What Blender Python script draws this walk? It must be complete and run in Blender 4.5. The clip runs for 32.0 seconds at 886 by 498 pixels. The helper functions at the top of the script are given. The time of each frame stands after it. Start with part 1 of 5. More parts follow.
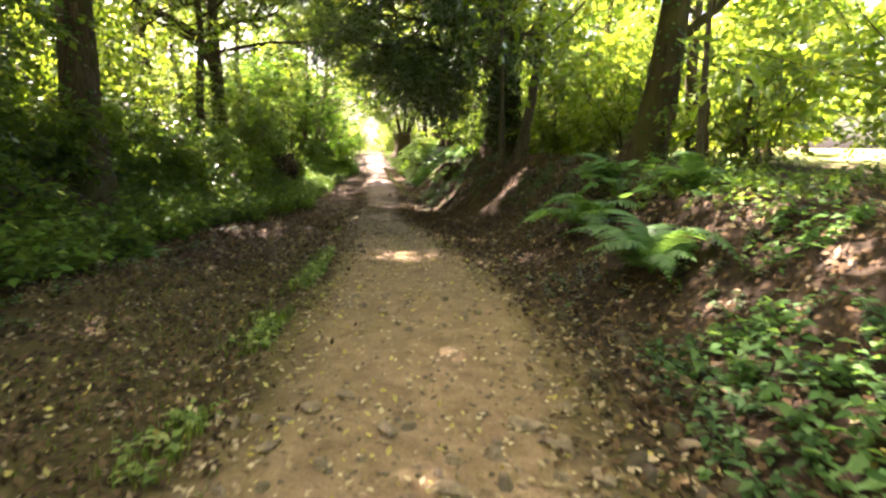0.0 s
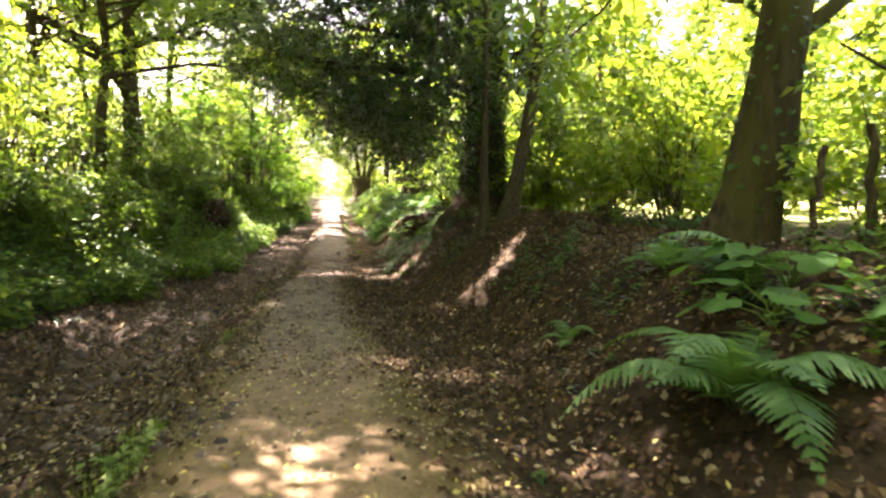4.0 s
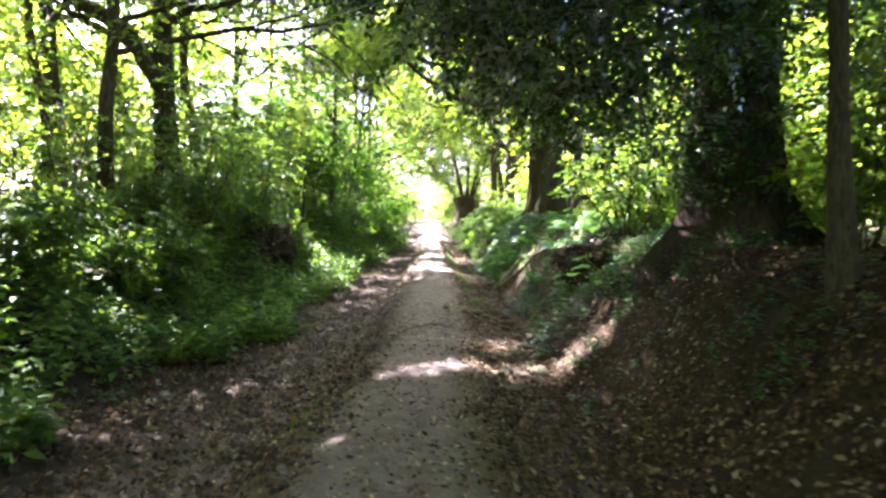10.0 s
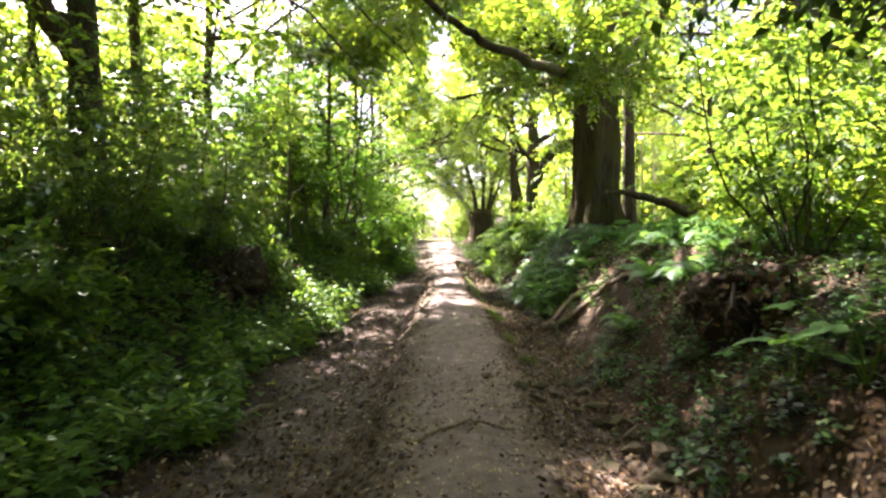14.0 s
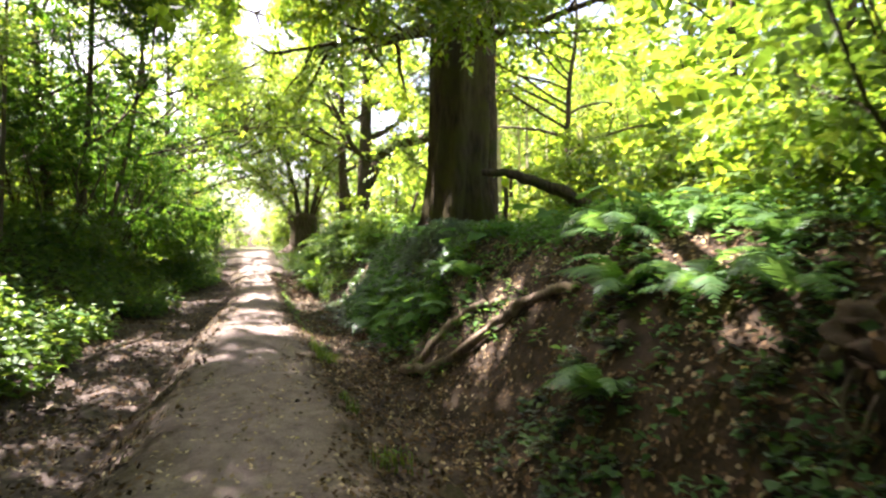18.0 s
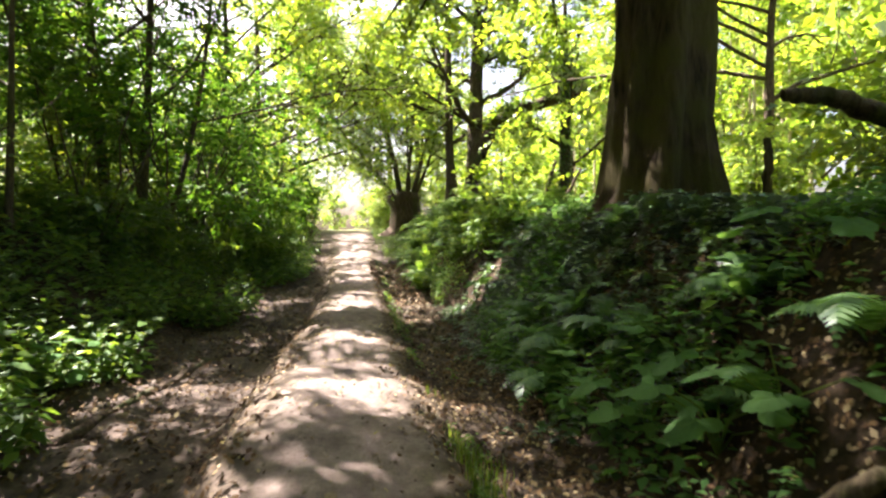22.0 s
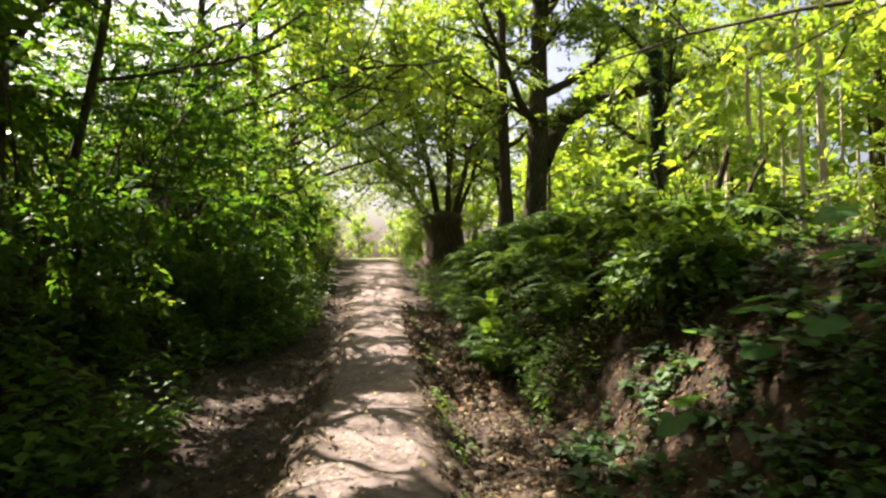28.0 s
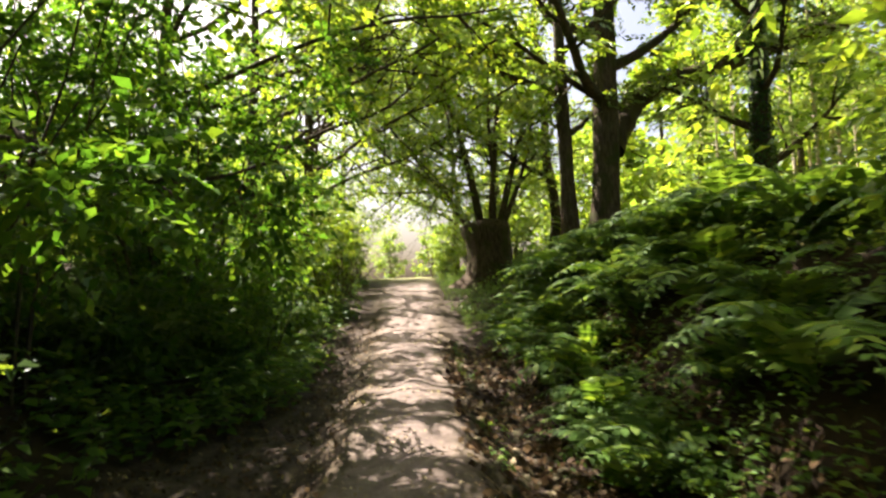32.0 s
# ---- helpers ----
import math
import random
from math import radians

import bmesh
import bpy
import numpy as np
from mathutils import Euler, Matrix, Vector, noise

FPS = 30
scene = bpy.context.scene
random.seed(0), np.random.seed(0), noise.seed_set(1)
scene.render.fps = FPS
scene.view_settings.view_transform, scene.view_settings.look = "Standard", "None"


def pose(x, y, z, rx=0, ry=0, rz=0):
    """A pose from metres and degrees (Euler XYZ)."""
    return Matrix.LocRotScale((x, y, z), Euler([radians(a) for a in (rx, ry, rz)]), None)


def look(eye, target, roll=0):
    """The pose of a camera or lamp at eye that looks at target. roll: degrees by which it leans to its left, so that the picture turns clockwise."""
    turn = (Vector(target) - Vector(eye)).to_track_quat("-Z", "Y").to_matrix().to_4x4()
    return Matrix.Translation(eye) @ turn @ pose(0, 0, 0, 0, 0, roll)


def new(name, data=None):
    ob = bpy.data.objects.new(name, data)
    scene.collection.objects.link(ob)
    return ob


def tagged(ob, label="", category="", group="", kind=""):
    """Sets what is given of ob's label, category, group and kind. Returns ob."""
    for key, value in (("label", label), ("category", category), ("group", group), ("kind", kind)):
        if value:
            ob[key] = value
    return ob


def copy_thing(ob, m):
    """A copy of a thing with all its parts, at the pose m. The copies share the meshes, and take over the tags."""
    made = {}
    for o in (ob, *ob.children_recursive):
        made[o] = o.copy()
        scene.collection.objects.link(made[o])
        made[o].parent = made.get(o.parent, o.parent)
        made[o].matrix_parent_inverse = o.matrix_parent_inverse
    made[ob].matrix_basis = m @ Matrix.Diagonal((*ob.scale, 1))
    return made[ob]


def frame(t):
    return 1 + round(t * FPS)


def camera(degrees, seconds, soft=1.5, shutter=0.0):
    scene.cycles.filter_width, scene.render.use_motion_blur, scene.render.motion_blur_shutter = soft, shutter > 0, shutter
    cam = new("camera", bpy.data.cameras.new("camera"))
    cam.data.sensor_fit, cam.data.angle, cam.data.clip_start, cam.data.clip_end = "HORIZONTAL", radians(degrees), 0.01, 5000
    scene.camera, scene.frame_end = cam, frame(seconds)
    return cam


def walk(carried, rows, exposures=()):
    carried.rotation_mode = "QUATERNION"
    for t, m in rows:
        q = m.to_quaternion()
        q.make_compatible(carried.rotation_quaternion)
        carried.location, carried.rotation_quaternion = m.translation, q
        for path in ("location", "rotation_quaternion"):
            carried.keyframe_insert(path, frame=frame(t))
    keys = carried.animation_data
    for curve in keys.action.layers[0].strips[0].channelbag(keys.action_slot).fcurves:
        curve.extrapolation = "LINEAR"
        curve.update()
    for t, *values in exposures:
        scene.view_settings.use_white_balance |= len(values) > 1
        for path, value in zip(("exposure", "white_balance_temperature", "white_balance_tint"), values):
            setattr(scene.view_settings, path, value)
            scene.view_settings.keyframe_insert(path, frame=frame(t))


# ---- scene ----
cam = camera(72.6, 32.0, 2.4, 0.5)
METRES, EYE, TILT, LEAN, TURN = 34.0, 1.5, -8.0, 0.0, 0.0
ROWS = [
    (0.0, 0.0, 0.0, 0.0, 0.0, 0.0, -0.0),
    (0.5, -0.0025, 0.0151, 0.004, -0.75, 1.31, -1.01),
    (1.0, -0.0034, 0.0295, 0.0072, 4.86, 3.02, 0.95),
    (1.5, -0.0054, 0.0459, 0.0095, -1.71, 4.5, 0.26),
    (2.0, -0.0033, 0.0634, 0.0115, -4.79, 5.79, 3.15),
    (2.5, -0.002, 0.0802, 0.0147, -3.53, 4.27, 0.21),
    (3.0, -0.0004, 0.0971, 0.0186, -7.32, 2.66, 1.74),
    (3.5, 0.002, 0.1133, 0.023, -1.88, 3.89, 0.33),
    (4.0, 0.0007, 0.13, 0.0262, -3.62, 4.17, -0.54),
    (4.5, 0.0006, 0.1472, 0.0283, 2.25, 5.75, 0.54),
    (6.5, -0.0127, 0.2179, 0.0399, 0.22, 7.66, 0.78),
    (7.0, -0.015, 0.2363, 0.0431, 5.72, 6.64, 0.6),
    (7.5, -0.0178, 0.2533, 0.0456, -1.99, 6.54, 0.27),
    (8.0, -0.0179, 0.2704, 0.0475, -0.5, 8.63, 1.35),
    (8.5, -0.0215, 0.2888, 0.0485, 2.74, 8.77, -1.47),
    (9.0, -0.0224, 0.3066, 0.0509, -0.62, 6.06, -0.22),
    (9.5, -0.0243, 0.3243, 0.0548, 4.9, 5.15, -1.81),
    (10.0, -0.0287, 0.3412, 0.0572, 5.55, 6.21, -0.66),
    (10.5, -0.0324, 0.359, 0.0592, 11.19, 7.39, 0.47),
    (11.0, -0.0388, 0.3767, 0.0605, 3.35, 9.5, -0.59),
    (11.5, -0.0408, 0.3941, 0.0632, 3.33, 8.4, 0.77),
    (12.0, -0.0448, 0.4096, 0.0655, 2.45, 6.88, -0.18),
    (12.5, -0.0478, 0.4244, 0.0696, -1.37, 3.26, 1.31),
    (13.0, -0.0489, 0.4389, 0.0733, 4.13, 6.18, 1.04),
    (13.5, -0.0515, 0.4545, 0.0749, 0.96, 6.13, -1.58),
    (14.0, -0.0511, 0.4699, 0.0761, 6.5, 7.98, 0.32),
    (14.5, -0.0543, 0.4848, 0.0764, 2.45, 8.72, -0.16),
    (16.5, -0.059, 0.5462, 0.0827, -2.54, 7.71, 2.31),
    (17.0, -0.0591, 0.5622, 0.0852, -10.71, 6.13, 2.41),
    (17.5, -0.0564, 0.5786, 0.0873, -7.55, 8.12, 4.48),
    (18.0, -0.0564, 0.5959, 0.0879, -10.04, 9.0, 1.94),
    (18.5, -0.0574, 0.613, 0.0902, -0.35, 4.76, 0.58),
    (19.0, -0.0573, 0.6302, 0.0952, 6.43, 6.71, -0.51),
    (19.5, -0.0603, 0.6456, 0.0979, 5.61, 7.24, -1.44),
    (20.0, -0.0623, 0.6604, 0.1008, 9.13, 6.32, -0.31),
    (20.5, -0.0665, 0.6747, 0.1035, 4.36, 6.57, -1.07),
    (21.0, -0.0679, 0.6896, 0.105, 2.8, 7.02, 0.04),
    (21.5, -0.0685, 0.7051, 0.1093, 3.46, 6.16, 0.57),
    (22.0, -0.0695, 0.7209, 0.1127, -1.19, 7.28, 0.54),
    (22.5, -0.069, 0.7354, 0.1169, 1.42, 6.53, 0.03),
    (23.0, -0.0724, 0.7495, 0.1189, 2.08, 8.58, -1.29),
    (23.5, -0.0745, 0.765, 0.1207, 4.63, 9.16, -0.62),
    (24.0, -0.0778, 0.779, 0.1247, 8.67, 7.87, -0.65),
    (24.5, -0.0815, 0.7937, 0.1279, 2.3, 7.65, -0.37),
    (25.0, -0.0826, 0.8089, 0.131, 5.14, 6.5, 1.81),
    (25.5, -0.0865, 0.824, 0.1339, 2.63, 7.63, -0.5),
    (27.5, -0.0876, 0.8849, 0.1453, 4.07, 9.33, 0.4),
    (28.0, -0.0903, 0.8998, 0.1472, 1.44, 9.65, 0.55),
    (28.5, -0.0915, 0.9151, 0.1489, 4.25, 8.66, 2.46),
    (29.0, -0.0949, 0.9286, 0.1505, 1.41, 9.52, 0.76),
    (29.5, -0.0964, 0.9427, 0.1517, 1.69, 6.6, 0.0),
    (30.0, -0.0966, 0.957, 0.1547, 3.21, 7.12, 0.62),
    (30.5, -0.0983, 0.9707, 0.1571, 0.27, 7.99, 1.05),
    (31.0, -0.0998, 0.9847, 0.1594, 3.96, 11.34, 2.3),
    (31.5, -0.1013, 0.9987, 0.1617, 2.79, 10.0, -0.05),
    (32.0, -0.1028, 1.0127, 0.164, 4.86, 11.52, 1.29),
]
# stops, kelvin and tint of the film's own exposure
EXPOSURES = [(0.0, 4.2, 6900, 32), (4.0, 4.55, 6900, 32), (6.5, 4.5, 5500, 27), (11.0, 4.35, 5800, 30), (13.0, 4.0, 6200, 28), (17.0, 3.6, 6300, 25), (21.0, 3.4, 6400, 23), (25.0, 2.7, 6700, 18), (28.0, 2.35, 6700, 18), (32.0, 2.45, 6800, 17)]
walk(cam, [(t, pose(0, 0, EYE, TILT, LEAN, TURN) @ pose(METRES * x, METRES * y, METRES * z, 90 + pitch, roll, yaw)) for t, x, y, z, yaw, pitch, roll in ROWS], EXPOSURES)

# ---- sky, sun ----
world = bpy.data.worlds.new("sky")
scene.world = world
world.use_nodes = True
wn = world.node_tree.nodes
sky = wn.new("ShaderNodeTexSky")
sky.sky_type, sky.sun_disc = "NISHITA", False
SUN_UP, SUN_ROUND = 52.0, -50.0
sky.sun_elevation, sky.sun_rotation = radians(SUN_UP), radians(SUN_ROUND)
sky.air_density, sky.dust_density, sky.ozone_density = 1.0, 6.0, 0.6
world.node_tree.links.new(sky.outputs["Color"], wn["Background"].inputs["Color"])
wn["Background"].inputs["Strength"].default_value = 0.052
sun = new("sun", bpy.data.lights.new("sun", "SUN"))
sun.data.energy, sun.data.angle, sun.data.color = 5.0, radians(0.53), (1.0, 0.93, 0.82)
way = Vector((math.sin(radians(SUN_ROUND)) * math.cos(radians(SUN_UP)), math.cos(radians(SUN_ROUND)) * math.cos(radians(SUN_UP)), math.sin(radians(SUN_UP))))
sun.matrix_world = look(way * 60, (0, 0, 0))
tagged(sun, kind="structure")

# ---- the lane's plan: centre line, level and cross-section ----
CENTRE_Y = [-60, -6, 0, 4.5, 8, 12, 16, 20, 25, 30, 35, 42, 48, 55, 70, 110]
CENTRE_X = [0.6, 0.1, -0.12, -0.12, -0.5, -1.2, -1.8, -2.0, -2.5, -3.15, -3.7, -4.5, -5.35, -6.3, -8.2, -12.0]
LEVEL_Y = [-60, -6, 0, 2, 4.5, 8, 12, 15.5, 18, 20.5, 23, 26, 29, 31, 35, 42, 48, 56, 66, 74, 110]
LEVEL_Z = [-0.6, -0.2, 0.0, 0.1, 0.27, 0.32, 0.28, 0.34, 0.2, 0.15, 0.27, 0.46, 0.6, 0.68, 0.74, 1.03, 1.3, 2.0, 2.75, 2.8, 0.5]
ALONG = [-60, 0, 6, 10, 15, 20, 24, 28, 32, 36, 42, 48, 56, 110]
FOOT_LEFT = [-4.3, -4.2, -4.0, -3.8, -3.6, -3.5, -3.4, -3.1, -2.8, -2.4, -2.1, -1.9, -2.2, -4.0]
DIP_LEFT = [0.0, -0.02, -0.05, -0.2, -0.35, -0.42, -0.4, -0.36, -0.4, -0.38, -0.25, -0.15, 0.0, 0.0]
TOP_LEFT = [1.4, 1.6, 1.7, 1.8, 2.0, 2.1, 2.2, 2.2, 2.2, 2.1, 1.8, 1.5, 0.9, 0.1]
FOOT_RIGHT = [1.7, 1.45, 1.42, 1.6, 1.8, 1.6, 1.6, 1.6, 1.65, 1.7, 1.6, 1.4, 1.6, 4.0]
DIP_RIGHT = [-0.05, -0.08, -0.08, -0.05, -0.1, -0.14, -0.14, -0.18, -0.28, -0.32, -0.2, -0.1, 0.0, 0.0]
TOP_RIGHT = [0.8, 0.8, 0.95, 1.15, 1.35, 1.45, 1.45, 1.38, 1.45, 1.5, 1.55, 1.4, 0.9, 0.1]
RISE_RIGHT = [2.2, 1.8, 1.7, 1.9, 2.0, 1.9, 1.8, 1.7, 1.6, 1.6, 1.6, 2.0, 3.0, 5.0]
HALF_WIDTH = [1.05, 1.05, 0.9, 0.75, 0.68, 0.68, 0.68, 0.66, 0.58, 0.52, 0.55, 0.7, 1.0, 2.0]


def lattice(ix, iy, seed):
    n = (ix.astype(np.int64) * 374761393 + iy.astype(np.int64) * 668265263 + seed * 974634211) & 0x7FFFFFFF
    n = ((n ^ (n >> 13)) * 1274126177) & 0x7FFFFFFF
    return ((n ^ (n >> 16)) & 0xFFFF) / 65535.0


def rough(x, y, size, seed=0):
    """Smooth noise from -1 to 1 with features of that size."""
    x, y = np.asarray(x, float) / size, np.asarray(y, float) / size
    ix, iy = np.floor(x), np.floor(y)
    fx, fy = x - ix, y - iy
    fx, fy = fx * fx * (3 - 2 * fx), fy * fy * (3 - 2 * fy)
    a, b = lattice(ix, iy, seed), lattice(ix + 1, iy, seed)
    c, d = lattice(ix, iy + 1, seed), lattice(ix + 1, iy + 1, seed)
    return 2 * (a + (b - a) * fx + (c - a) * fy + (a - b - c + d) * fx * fy) - 1


def step(a, b, v):
    v = np.clip((v - a) / (b - a), 0, 1)
    return v * v * (3 - 2 * v)


def centre(y):
    y = np.asarray(y, float)
    return sum(np.interp(y + k, CENTRE_Y, CENTRE_X) for k in (-2, -1, 0, 1, 2)) / 5


def level(y):
    y = np.asarray(y, float)
    return sum(np.interp(y + k, LEVEL_Y, LEVEL_Z) for k in (-1, -0.5, 0, 0.5, 1)) / 5


def along(table, y):
    return np.interp(y, ALONG, table)


def trodden(x, y):
    """1 on the trodden crown of the lane, 0 beside it."""
    u = x - centre(y) + 0.12 * rough(x, y, 0.8, 5) + 0.10 * rough(x, y, 0.3, 15) + 0.05 * rough(x, y, 0.12, 16)
    w = along(HALF_WIDTH, y)
    worn = 0.55 * step(8, 12, y) * (1 - 0.6 * step(24, 28, y)) * step(-3.0, -2.2, u) * step(1.6, 1.0, u)
    return np.maximum(1 - step(w - 0.3, w + 0.26, np.abs(u)), worn)


def ground_z(x, y, fine=True):
    x, y = np.asarray(x, float), np.asarray(y, float)
    u = x - centre(y)
    wob = 0.25 * rough(x, y, 2.3, 1) + 0.05 * rough(x, y, 1.1, 2)
    w = along(HALF_WIDTH, y)
    fl, fr = along(FOOT_LEFT, y) + wob, along(FOOT_RIGHT, y) + 0.6 * wob
    left = along(DIP_LEFT, y) * step(w - 0.08, w + np.interp(y, [20, 30], [0.75, 0.5]), -u)
    left = left + along(TOP_LEFT, y) * step(0, 3.2, fl - u) + 0.05 * np.maximum(0, fl - 3.2 - u)
    right = along(DIP_RIGHT, y) * step(w - 0.1, w + 0.5, u)
    tr = along(TOP_RIGHT, y)
    right = right + (tr - along(DIP_RIGHT, y)) * step(0, 1, (u - fr) / along(RISE_RIGHT, y))
    far = np.maximum(0, np.hypot(u, 0) - 14)
    z = level(y) + np.where(u < 0, left, right) * np.exp(-far / 60)
    z = z - 0.03 * np.clip((np.abs(u) / np.maximum(w, 0.1)) ** 2, 0, 1)
    if fine:
        bank = step(0.9, 2.2, np.abs(u))
        z = z + bank * (0.10 * rough(x, y, 1.7, 3) + 0.06 * rough(x, y, 0.6, 4) + 0.035 * rough(x, y, 0.3, 10)) + 0.012 * rough(x, y, 0.35, 6)
        z = z + step(20, 28, y) * step(60, 48, y) * (1 - bank) * (0.07 * rough(0.5 * x, y, 0.6, 13) + 0.045 * rough(x, y, 0.28, 14))
        churned = step(5, 8.5, y) * step(27, 22, y) * step(-0.5, -0.9, u) * step(-4.3, -3.6, u)
        z = z + churned * (0.04 * rough(x, y, 0.34, 71) + 0.03 * rough(x, y, 0.2, 72))
        z = z + 0.008 * rough(x, y, 0.13, 7) + 0.02 * rough(x, y, 1.1, 8)
        z = z + 0.10 * np.clip(rough(x, y, 7.0, 9), -1, 1) * step(6, 12, np.abs(u))
    return z



# ---- materials ----
def material(name):
    m = bpy.data.materials.new(name)
    m.use_nodes = True
    t = m.node_tree
    t.nodes.clear()
    out = t.nodes.new("ShaderNodeOutputMaterial")
    return m, t, out


def node(t, kind, **values):
    n = t.nodes.new(kind)
    for k, v in values.items():
        n.inputs[k.replace("_", " ")].default_value = v
    return n


def ramp(t, source, stops):
    n = t.nodes.new("ShaderNodeValToRGB")
    while len(n.color_ramp.elements) < len(stops):
        n.color_ramp.elements.new(0.5)
    for e, (p, c) in zip(n.color_ramp.elements, stops):
        e.position, e.color = p, (*c, 1)
    t.links.new(source, n.inputs["Fac"])
    return n.outputs["Color"]


def blend(t, fac, a, b, how="MIX"):
    n = t.nodes.new("ShaderNodeMix")
    n.data_type, n.blend_type = "RGBA", how
    for socket, v in ((n.inputs["Factor"], fac), (n.inputs["A"], a), (n.inputs["B"], b)):
        if isinstance(v, (int, float)):
            socket.default_value = v
        elif isinstance(v, tuple):
            socket.default_value = (*v, 1)
        else:
            t.links.new(v, socket)
    return n.outputs["Result"]


def noise_of(t, scale, detail=4.0, rough_=0.55, coords=None):
    n = node(t, "ShaderNodeTexNoise", Scale=scale, Detail=detail, Roughness=rough_)
    if coords is None:
        coords = t.nodes.new("ShaderNodeNewGeometry").outputs["Position"]
    t.links.new(coords, n.inputs["Vector"])
    return n.outputs["Fac"]


def bump_of(t, height, strength, distance):
    b = node(t, "ShaderNodeBump", Strength=strength, Distance=distance)
    t.links.new(height, b.inputs["Height"])
    return b.outputs["Normal"]


def leaf_material(name, stops, glow, shine=0.08, through_=0.45, gloss=0.42):
    """A leaf: each one takes its own shade; light passes through it tinted."""
    m, t, out = material(name)
    geo = t.nodes.new("ShaderNodeNewGeometry")
    own = geo.outputs["Random Per Island"]
    patch = noise_of(t, 1.3, 2.0)
    shade = ramp(t, own, stops)
    shade = blend(t, 0.5, shade, ramp(t, patch, [(0.3, (0.62, 0.7, 0.6)), (0.7, (1.3, 1.25, 1.1))]), "MULTIPLY")
    vein = noise_of(t, 60.0, 2.0)
    shade = blend(t, 0.25, shade, ramp(t, vein, [(0.3, (0.6, 0.6, 0.6)), (0.7, (1.2, 1.2, 1.2))]), "MULTIPLY")
    lit = blend(t, 1.0, shade, glow, "MULTIPLY")
    d = node(t, "ShaderNodeBsdfDiffuse")
    tr = node(t, "ShaderNodeBsdfTranslucent")
    t.links.new(shade, d.inputs["Color"])
    t.links.new(lit, tr.inputs["Color"])
    mix = node(t, "ShaderNodeMixShader", Fac=through_)
    t.links.new(d.outputs[0], mix.inputs[1])
    t.links.new(tr.outputs[0], mix.inputs[2])
    g = node(t, "ShaderNodeBsdfGlossy", Roughness=gloss, Color=(0.9, 0.95, 1, 1))
    rim = node(t, "ShaderNodeFresnel", IOR=1.38)
    weak = t.nodes.new("ShaderNodeMath")
    weak.operation = "MULTIPLY"
    t.links.new(rim.outputs[0], weak.inputs[0])
    weak.inputs[1].default_value = shine * 4
    mix2 = node(t, "ShaderNodeMixShader")
    t.links.new(weak.outputs[0], mix2.inputs[0])
    t.links.new(mix.outputs[0], mix2.inputs[1])
    t.links.new(g.outputs[0], mix2.inputs[2])
    t.links.new(mix2.outputs[0], out.inputs["Surface"])
    return m


def solid(name, colour, roughness, normal=None, tree=None, spec=0.3):
    m, t, out = tree
    p = node(t, "ShaderNodeBsdfPrincipled", Roughness=roughness)
    p.inputs["Specular IOR Level"].default_value = spec
    t.links.new(colour, p.inputs["Base Color"])
    if normal is not None:
        t.links.new(normal, p.inputs["Normal"])
    t.links.new(p.outputs[0], out.inputs["Surface"])
    return m


def bark_material(name, dark, light, moss, mossy=0.5, scale=1.0):
    tr = m, t, out = material(name)
    geo = t.nodes.new("ShaderNodeNewGeometry").outputs["Position"]
    flat = t.nodes.new("ShaderNodeMapping")
    flat.inputs["Scale"].default_value = (1, 1, 0.16)
    t.links.new(geo, flat.inputs["Vector"])
    ridges = noise_of(t, 26.0 * scale, 5.0, 0.62, flat.outputs["Vector"])
    broad = noise_of(t, 2.2, 4.0)
    fine = noise_of(t, 110.0, 3.0)
    c = ramp(t, ridges, [(0.34, dark), (0.62, light)])
    c = blend(t, 0.5, c, ramp(t, fine, [(0.3, (0.55, 0.55, 0.55)), (0.7, (1.3, 1.3, 1.3))]), "MULTIPLY")
    mask = ramp(t, broad, [(0.62 - 0.3 * mossy, (0, 0, 0)), (0.78 - 0.2 * mossy, (1, 1, 1))])
    c = blend(t, mask, c, blend(t, 0.6, moss, ramp(t, fine, [(0.3, (0.5, 0.5, 0.4)), (0.7, (1.2, 1.2, 1.0))]), "MULTIPLY"))
    return solid(name, c, 0.9, bump_of(t, ridges, 0.9, 0.03), tr, 0.15)


LEAF_LIGHT = leaf_material("hazel leaf", [(0.0, (0.07, 0.13, 0.02)), (0.5, (0.10, 0.17, 0.026)), (1.0, (0.16, 0.205, 0.03))], (2.75, 2.5, 1.0), 0.06, 0.56)
LEAF_GREEN = leaf_material("maple leaf", [(0.0, (0.034, 0.082, 0.015)), (0.55, (0.056, 0.118, 0.02)), (1.0, (0.105, 0.155, 0.026))], (2.2, 2.45, 0.8), 0.02, 0.46, 0.55)
LEAF_MID = leaf_material("woodland leaf", [(0.0, (0.045, 0.092, 0.02)), (0.6, (0.075, 0.14, 0.026)), (1.0, (0.12, 0.175, 0.032))], (2.6, 2.4, 0.95), 0.06, 0.5)
LEAF_DARK = leaf_material("ivy leaf", [(0.0, (0.02, 0.05, 0.016)), (0.6, (0.04, 0.086, 0.024)), (1.0, (0.066, 0.12, 0.03))], (2.4, 2.4, 0.8), 0.11, 0.38, 0.38)
LEAF_HERB = leaf_material("herb leaf", [(0.0, (0.04, 0.088, 0.018)), (0.6, (0.085, 0.165, 0.035)), (1.0, (0.15, 0.225, 0.05))], (2.2, 2.0, 0.7), 0.035, 0.4, 0.5)
LEAF_FERN = leaf_material("fern leaf", [(0.0, (0.055, 0.125, 0.046)), (0.6, (0.086, 0.172, 0.064)), (1.0, (0.115, 0.205, 0.08))], (1.9, 1.9, 0.8), 0.008, 0.42)
